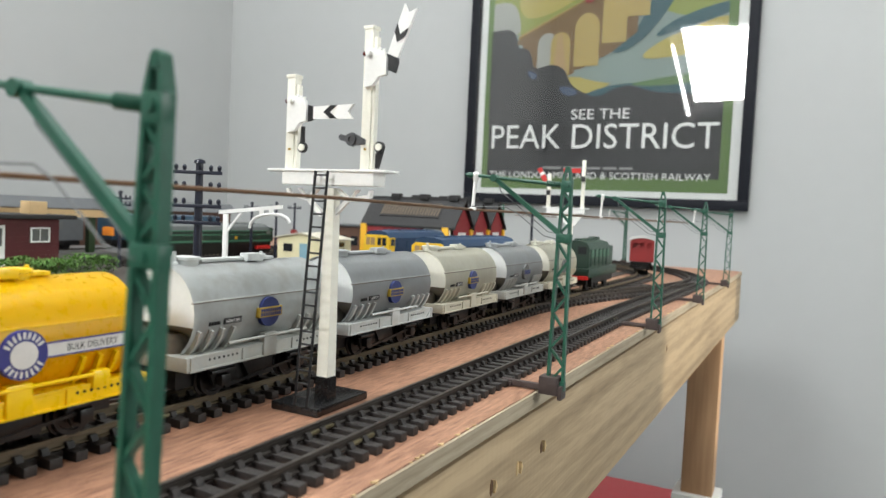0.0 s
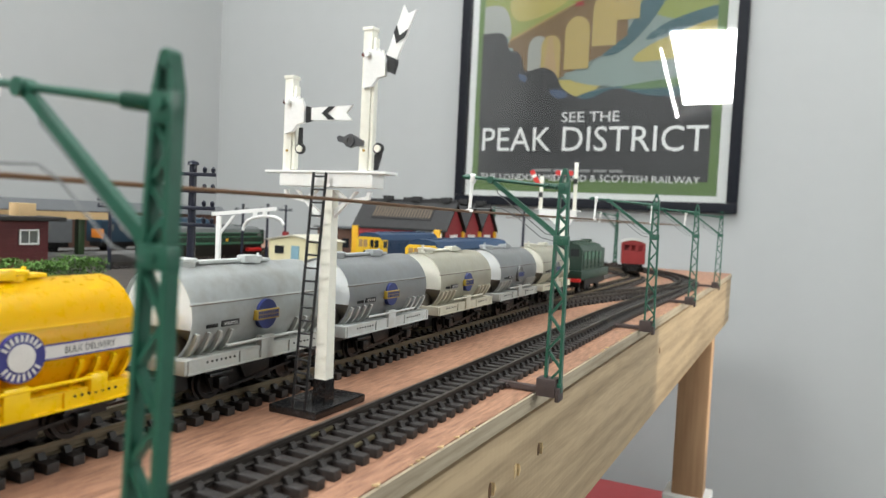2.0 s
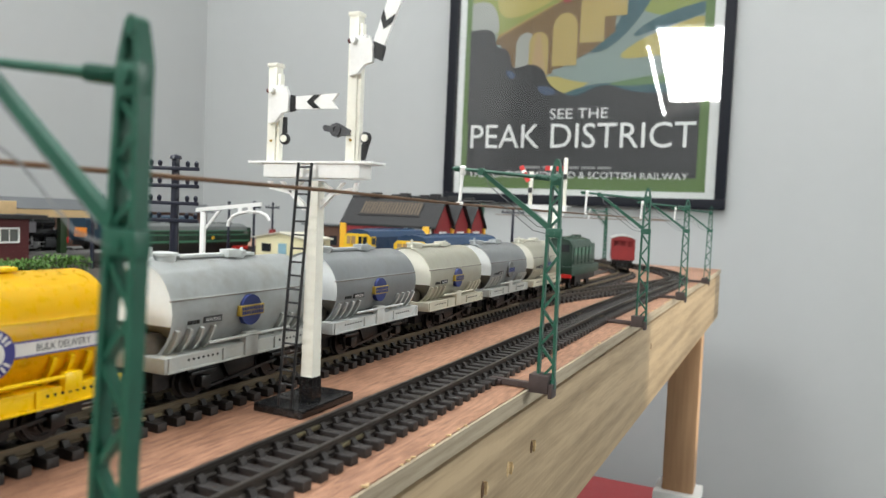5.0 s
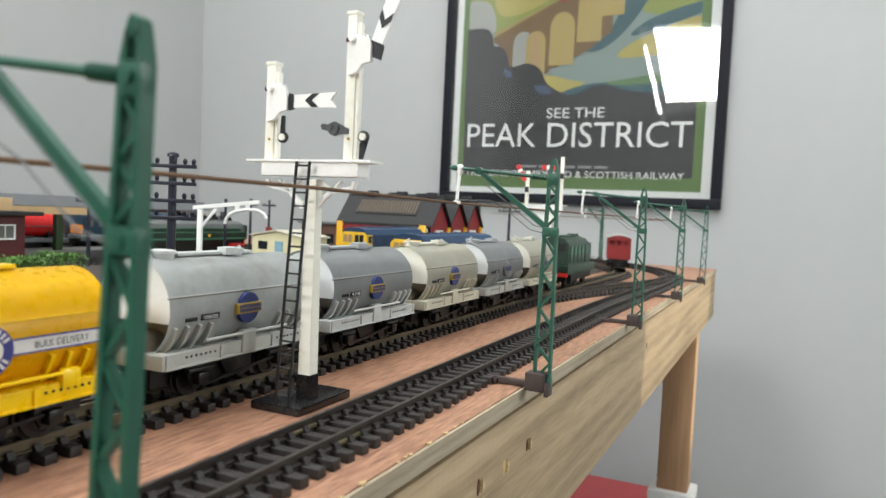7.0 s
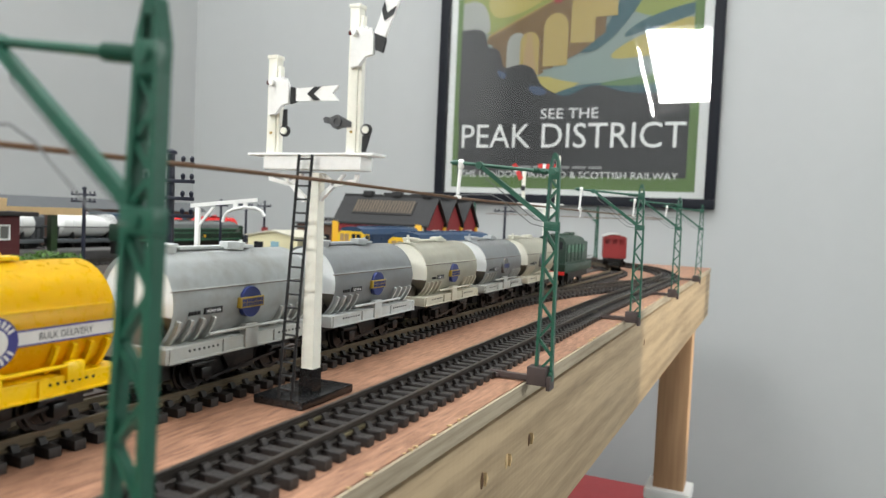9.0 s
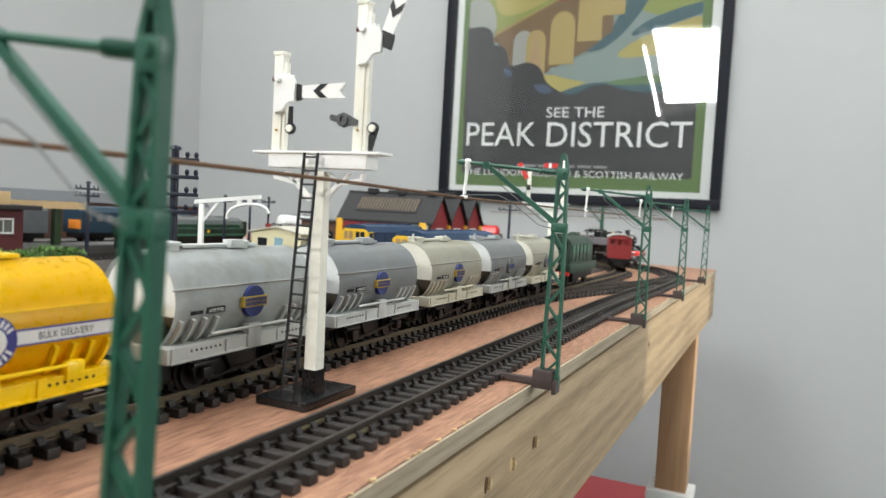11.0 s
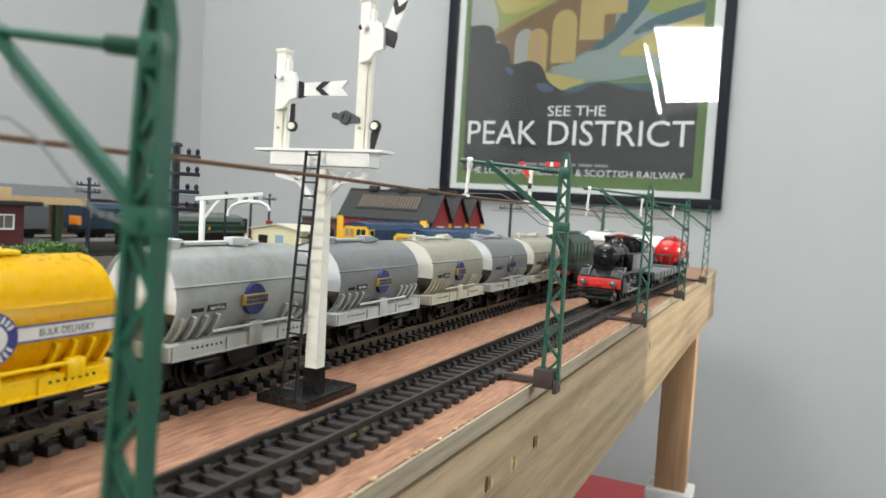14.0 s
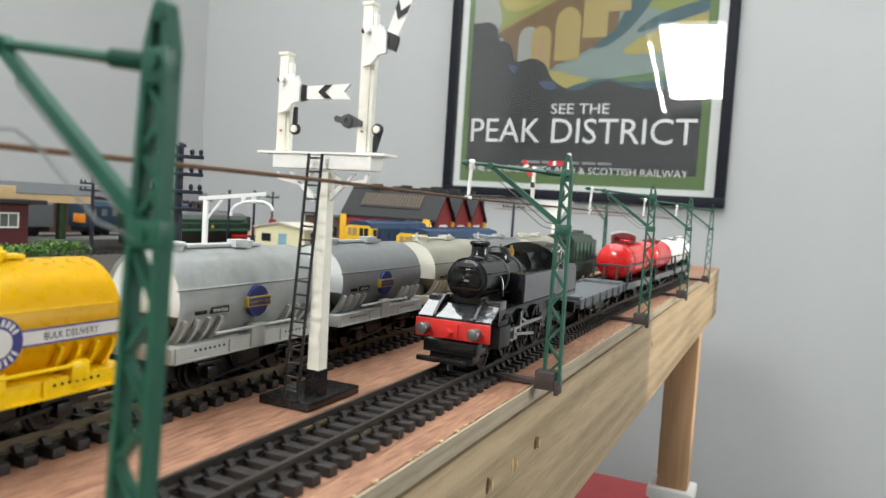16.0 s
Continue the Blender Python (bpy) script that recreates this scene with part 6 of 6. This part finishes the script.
def poster():
    p = thing("framed_poster", None, "large black framed railway travel poster behind glass", "poster")
    w = WALL_Y
    FW = .026
    part("frame_rail", box(nb(), PX0, PX1, w - .026, w, PZ0, PZ0 + FW, bevel=.003), M["frameblack"], p)
    part("frame_rail", box(nb(), PX0, PX1, w - .026, w, PZ1 - FW, PZ1, bevel=.003), M["frameblack"], p)
    part("frame_stile", box(nb(), PX0, PX0 + FW, w - .026, w, PZ0 + FW, PZ1 - FW, bevel=.003), M["frameblack"], p)
    part("frame_stile", box(nb(), PX1 - FW, PX1, w - .026, w, PZ0 + FW, PZ1 - FW, bevel=.003), M["frameblack"], p)
    part("mount", box(nb(), PX0 + FW, PX1 - FW, w - .003, w - .001, PZ0 + FW, PZ1 - FW), ink("white", (.90, .92, .90)), p, "pale paper mount")
    layer = [0]

    def shape(name, pts, colour, raw=False):
        layer[0] += 1
        d = w - .0035 - layer[0] * .00030
        if not raw and name in ("hill", "slope", "water", "field", "stream", "stream_bank", "bank", "foreground", "blossom"):
            for _ in range(3):
                pts = [c for a, b in zip(pts, pts[1:] + pts[:1]) for c in ((a[0] * .75 + b[0] * .25, a[1] * .75 + b[1] * .25), (a[0] * .25 + b[0] * .75, a[1] * .25 + b[1] * .75))]
        q = pts if raw else [zx(*c) for c in pts]
        part(name, slab(nb(), q, "xz", d, d + .00015), colour, p, smooth=0)

    shape("green_border", [(-.730, .158), (-.047, .158), (-.047, 1.115), (-.730, 1.115)], ink("green", (.17, .31, .075)), True)
    shape("dark_field", [(-.712, .193), (-.070, .193), (-.070, 1.08), (-.712, 1.08)], ink("charcoal", (.035, .036, .040)), True)
    L0, R0 = 60, 900
    shape("valley", [(L0, 345), (R0, 345), (R0, -560), (L0, -560)], ink("paleteal", (.36, .47, .44)))
    shape("hill", [(L0, 60), (190, 120), (440, 20), (560, -80), (560, -420), (L0, -420)], ink("hillgreen", (.40, .47, .10)))
    shape("sky", [(L0, -300), (R0, -240), (R0, -560), (L0, -560)], ink("sky", (.62, .62, .45)))
    shape("hill", [(190, 20), (230, 55), (330, 30), (420, -20), (300, -60), (190, -40)], ink("yellow", (.68, .58, .16)))
    shape("hill", [(L0, 95), (L0, -10), (170, -20), (200, 60), (195, 110)], ink("mist", (.55, .57, .52)))
    shape("slope", [(600, -60), (R0, -90), (R0, 70), (760, 90), (640, 40)], ink("hillgreen", (.40, .47, .10)))
    shape("water", [(490, 175), (600, 125), (660, -40), (760, -60), (660, 110), (560, 190)], ink("teal", (.05, .16, .19)))
    shape("field", [(600, 212), (660, 160), (760, 120), (R0, 75), (R0, 190), (740, 205)], ink("yellow", (.68, .58, .16)))
    shape("water", [(640, 150), (700, 95), (800, 60), (R0, 40), (R0, 75), (760, 115)], ink("teal", (.05, .16, .19)))
    shape("viaduct_deck", [(186, 135), (195, 108), (560, -60), (640, -110), (640, -60), (520, 10), (260, 150)], ink("brown", (.27, .16, .055)))
    shape("viaduct_wall", [(205, 130), (600, -60), (600, 120), (520, 180), (380, 250), (240, 250)], ink("brown", (.27, .16, .055)))
    shape("parapet", [(190, 118), (195, 106), (560, -62), (640, -112), (640, -100)], ink("tan", (.55, .36, .10)))
    for cx, top, wd, bot in ((300, 110, 36, 232), (345, 110, 34, 250), (435, 55, 42, 222), (525, -10, 40, 150), (600, -50, 36, 70)):
        a = [(cx - wd, bot), (cx + wd, bot)] + [(cx + wd * math.cos(radians(t)), top + wd - wd * 1.2 * math.sin(radians(t))) for t in range(0, 181, 15)]
        shape("arch", a, ink("sandy", (.66, .50, .16)) if cx not in (300,) else ink("mist", (.55, .57, .52)))
    for pts in ([(322, 240), (372, 245), (350, 110), (335, 110)],):
        shape("pier_light", pts, ink("peach", (.66, .45, .22)))
    shape("field", [(280, 240), (420, 262), (560, 250), (500, 300), (430, 330), (300, 320)], ink("yellow", (.68, .58, .16)))
    shape("stream", [(380, 225), (560, 240), (760, 230), (R0, 215), (R0, 285), (560, 290), (420, 265)], ink("paleteal", (.36, .47, .44)))
    shape("stream_bank", [(400, 330), (520, 285), (700, 285), (R0, 270), (R0, 350), (400, 350)], ink("teal", (.05, .16, .19)))
    shape("bank", [(560, 290), (700, 270), (R0, 250), (R0, 280), (680, 300)], ink("bankgreen", (.16, .30, .12)))
    shape("foreground", [(L0, 420), (L0, 380), (L0, 100), (L0, 84), (120, 84), (150, 80), (185, 95), (192, 140), (200, 150), (228, 150), (246, 180), (252, 220), (275, 222), (320, 208), (365, 228), (380, 262), (392, 285), (430, 310), (480, 330), (540, 298), (590, 290), (640, 310), (700, 322), (860, 325), (R0, 325), (R0, 330), (R0, 420)], ink("charcoal", (.035, .036, .040)))
    for pts in ([(230, 225), (270, 240), (262, 262), (240, 252)], [(340, 285), (395, 290), (420, 315), (370, 322)]):
        shape("blossom", pts, ink("blueleaf", (.09, .15, .26)))
    shape("red_dot", [(425, 0), (452, 0), (452, 14), (425, 14)], ink("redink", (.5, .03, .03)))

    def line(text, x0, x1, base, cap, colour=None):
        ax, az = zx(x0, base)
        bx, _ = zx(x1, base)
        ob = words(text, 1.0, colour or ink("white", (.90, .92, .90)), p, Matrix(), align="LEFT", name="lettering")
        me = ob.data
        xs, ys = [v.co.x for v in me.vertices], [v.co.y for v in me.vertices]
        sx_, sy_ = (bx - ax) / (max(xs) - min(xs)), cap * .000822 / (max(ys) - min(ys))
        me.transform(Matrix.Diagonal((sx_, sy_, 1, 1)) @ Matrix.Translation((-min(xs), -min(ys), 0)))
        ob.matrix_basis = Matrix.Translation((ax, w - .0152, az)) @ pose(0, 0, 0, 90, 0, 0)
        return ob

    line("SEE THE", 398, 592, 400, 34)
    line("PEAK DISTRICT", 113, 866, 497, 82)
    line("THE LONDON MIDLAND & SCOTTISH RAILWAY", 112, 850, 598, 22)
    for i, (a, b) in enumerate(((305, 372), (380, 450), (458, 505), (515, 560), (568, 612))):
        part("small_print", slab(nb(), [zx(a, 566), zx(b, 566), zx(b, 558), zx(a, 558)], "xz", w - .0154, w - .0152), ink("palegrey", (.50, .52, .51)), p, smooth=0)
    g = part("glass_pane", box(nb(), PX0 + FW - .002, PX1 - FW + .002, w - .0200, w - .0185, PZ0 + FW - .002, PZ1 - FW + .002), M["glass"], p, "reflective picture glass")
    g.visible_shadow = False
    return p


M["glass"] = glass("picture_glass")
poster()

# ---- under the table ----
plinth = thing("white_plinth", None, "small white painted plinth under the table leg", "plinth")
part("plinth_block", box(nb(), -.030, .034, 1.160, 1.220, FLOOR_Z, -.376, bevel=.002), M["white"], plinth)
part("plinth_cap", box(nb(), -.034, .038, 1.156, 1.224, -.376, -.358, bevel=.003), M["white"], plinth)
crate = thing("red_box", None, "faded red storage box with a lid standing on the floor", "box")
part("tray", box(nb(), -.33, -.060, 1.46, 1.74, FLOOR_Z, -.605, bevel=.004), M["redbox"], crate)
part("lid", box(nb(), -.34, -.048, 1.45, 1.75, -.605, -.570, bevel=.005), M["redbox"], crate)

# knots and torn grain on the front joist
for y, z, r in ((.2308, -.0288, .0030), (.2872, -.0284, .0026), (.258, -.0295, .0030), (.60, -.030, .0026)):
    bm = nb()
    lathe(bm, (EDGE(y) + .0003, y, z), (1, 0, 0), [(0, r), (.0006, r * .8), (.0008, r * .4)], 14)
    for v in bm.verts:
        v.co.z = z + (v.co.z - z) * 1.25
        v.co.y = y + (v.co.y - y) * .55
    kn = part("knot", bm, M["torn"] if abs(y - .258) < .001 else M["knot"], table, "dark split knot in the pine")
    if y < .3:
        part("torn_fibre", slab(nb(), [(y + .0006, z - .002), (y + .0028, z + .0004), (y + .0010, z + .003)], "yz", EDGE(y) + .0006, EDGE(y) + .0022), M["torn"], kn)
random.seed(9)
for i in range(46):
    y = .06 + .85 * random.random() ** 1.3
    a = random.uniform(.0005, .0017)
    part("splinter", slab(nb(), [(EDGE(y) - a * .5, y), (EDGE(y) + .0011, y + a * .4), (EDGE(y) + .0004, y + a * 1.6)], "xy", .00005, .0003 + random.random() * .0004), M["torn"], table)


def motions():
    def front(t):
        """Distance of the engine's front beam back along the lane."""
        keys = ((6.6, 1.166), (7.4, 1.060), (8.3, .917), (8.8, .825), (9.1, .765), (9.6, .640), (10.1, .500), (10.6, .355), (11.0, .243), (11.3, .165), (11.75, .072), (12.0, .022), (12.5, -.076), (13.0, -.185), (13.5, -.291), (14.0, -.386), (14.5, -.471), (15.0, -.549), (15.5, -.614), (16.0, -.6675))
        if t <= keys[0][0]:
            return 1.166 + .165 * (6.6 - t)
        for (a, u), (b, v) in zip(keys, keys[1:]):
            if t <= b:
                return u + (v - u) * (t - a) / (b - a)
        return keys[-1][1]

    times = sorted({round(i * .25, 3) for i in range(65)})
    for ob, mid, _, wb in TRAIN:
        rows = []
        for t in times:
            s = front(t) + mid
            if ob is ENGINE:
                xa, ya, _a = lane(s + .012)
                xb, yb, _b = lane(s + .120)
                k = .012 / .108
                x, y = xa - (xb - xa) * k, ya - (yb - ya) * k
            else:
                xa, ya, _a = lane(s - wb / 2)
                xb, yb, _b = lane(s + wb / 2)
                x, y = (xa + xb) / 2, (ya + yb) / 2
            turn = math.degrees(math.atan2(-(xb - xa), yb - ya))
            rows.append((t, pose(x, y, 0, 0, 0, turn)))
        walk(ob, rows)
    for ob, w, y, r in WHEELS:
        step = 1 / 40 if r < .008 else 1 / 25
        ts = [0.0, 4.0] + [4.0 + i * step for i in range(1, int(12 / step) + 1)]
        s0 = front(4.0)
        walk(w, [(t, pose(0, y, .0065 + r, math.degrees((s0 - front(max(t, 4.0))) / r))) for t in ts])
    for cr in ROD:
        ts = [0.0, 4.0] + [4.0 + i / 25 for i in range(1, 301)]
        s0 = front(4.0)
        rows = []
        for t in ts:
            a = (s0 - front(max(t, 4.0))) / .0102
            rows.append((t, pose(0, .0640 + .0045 * math.cos(a), .0167 + .0045 * math.sin(a))))
        walk(cr, rows)


motions()
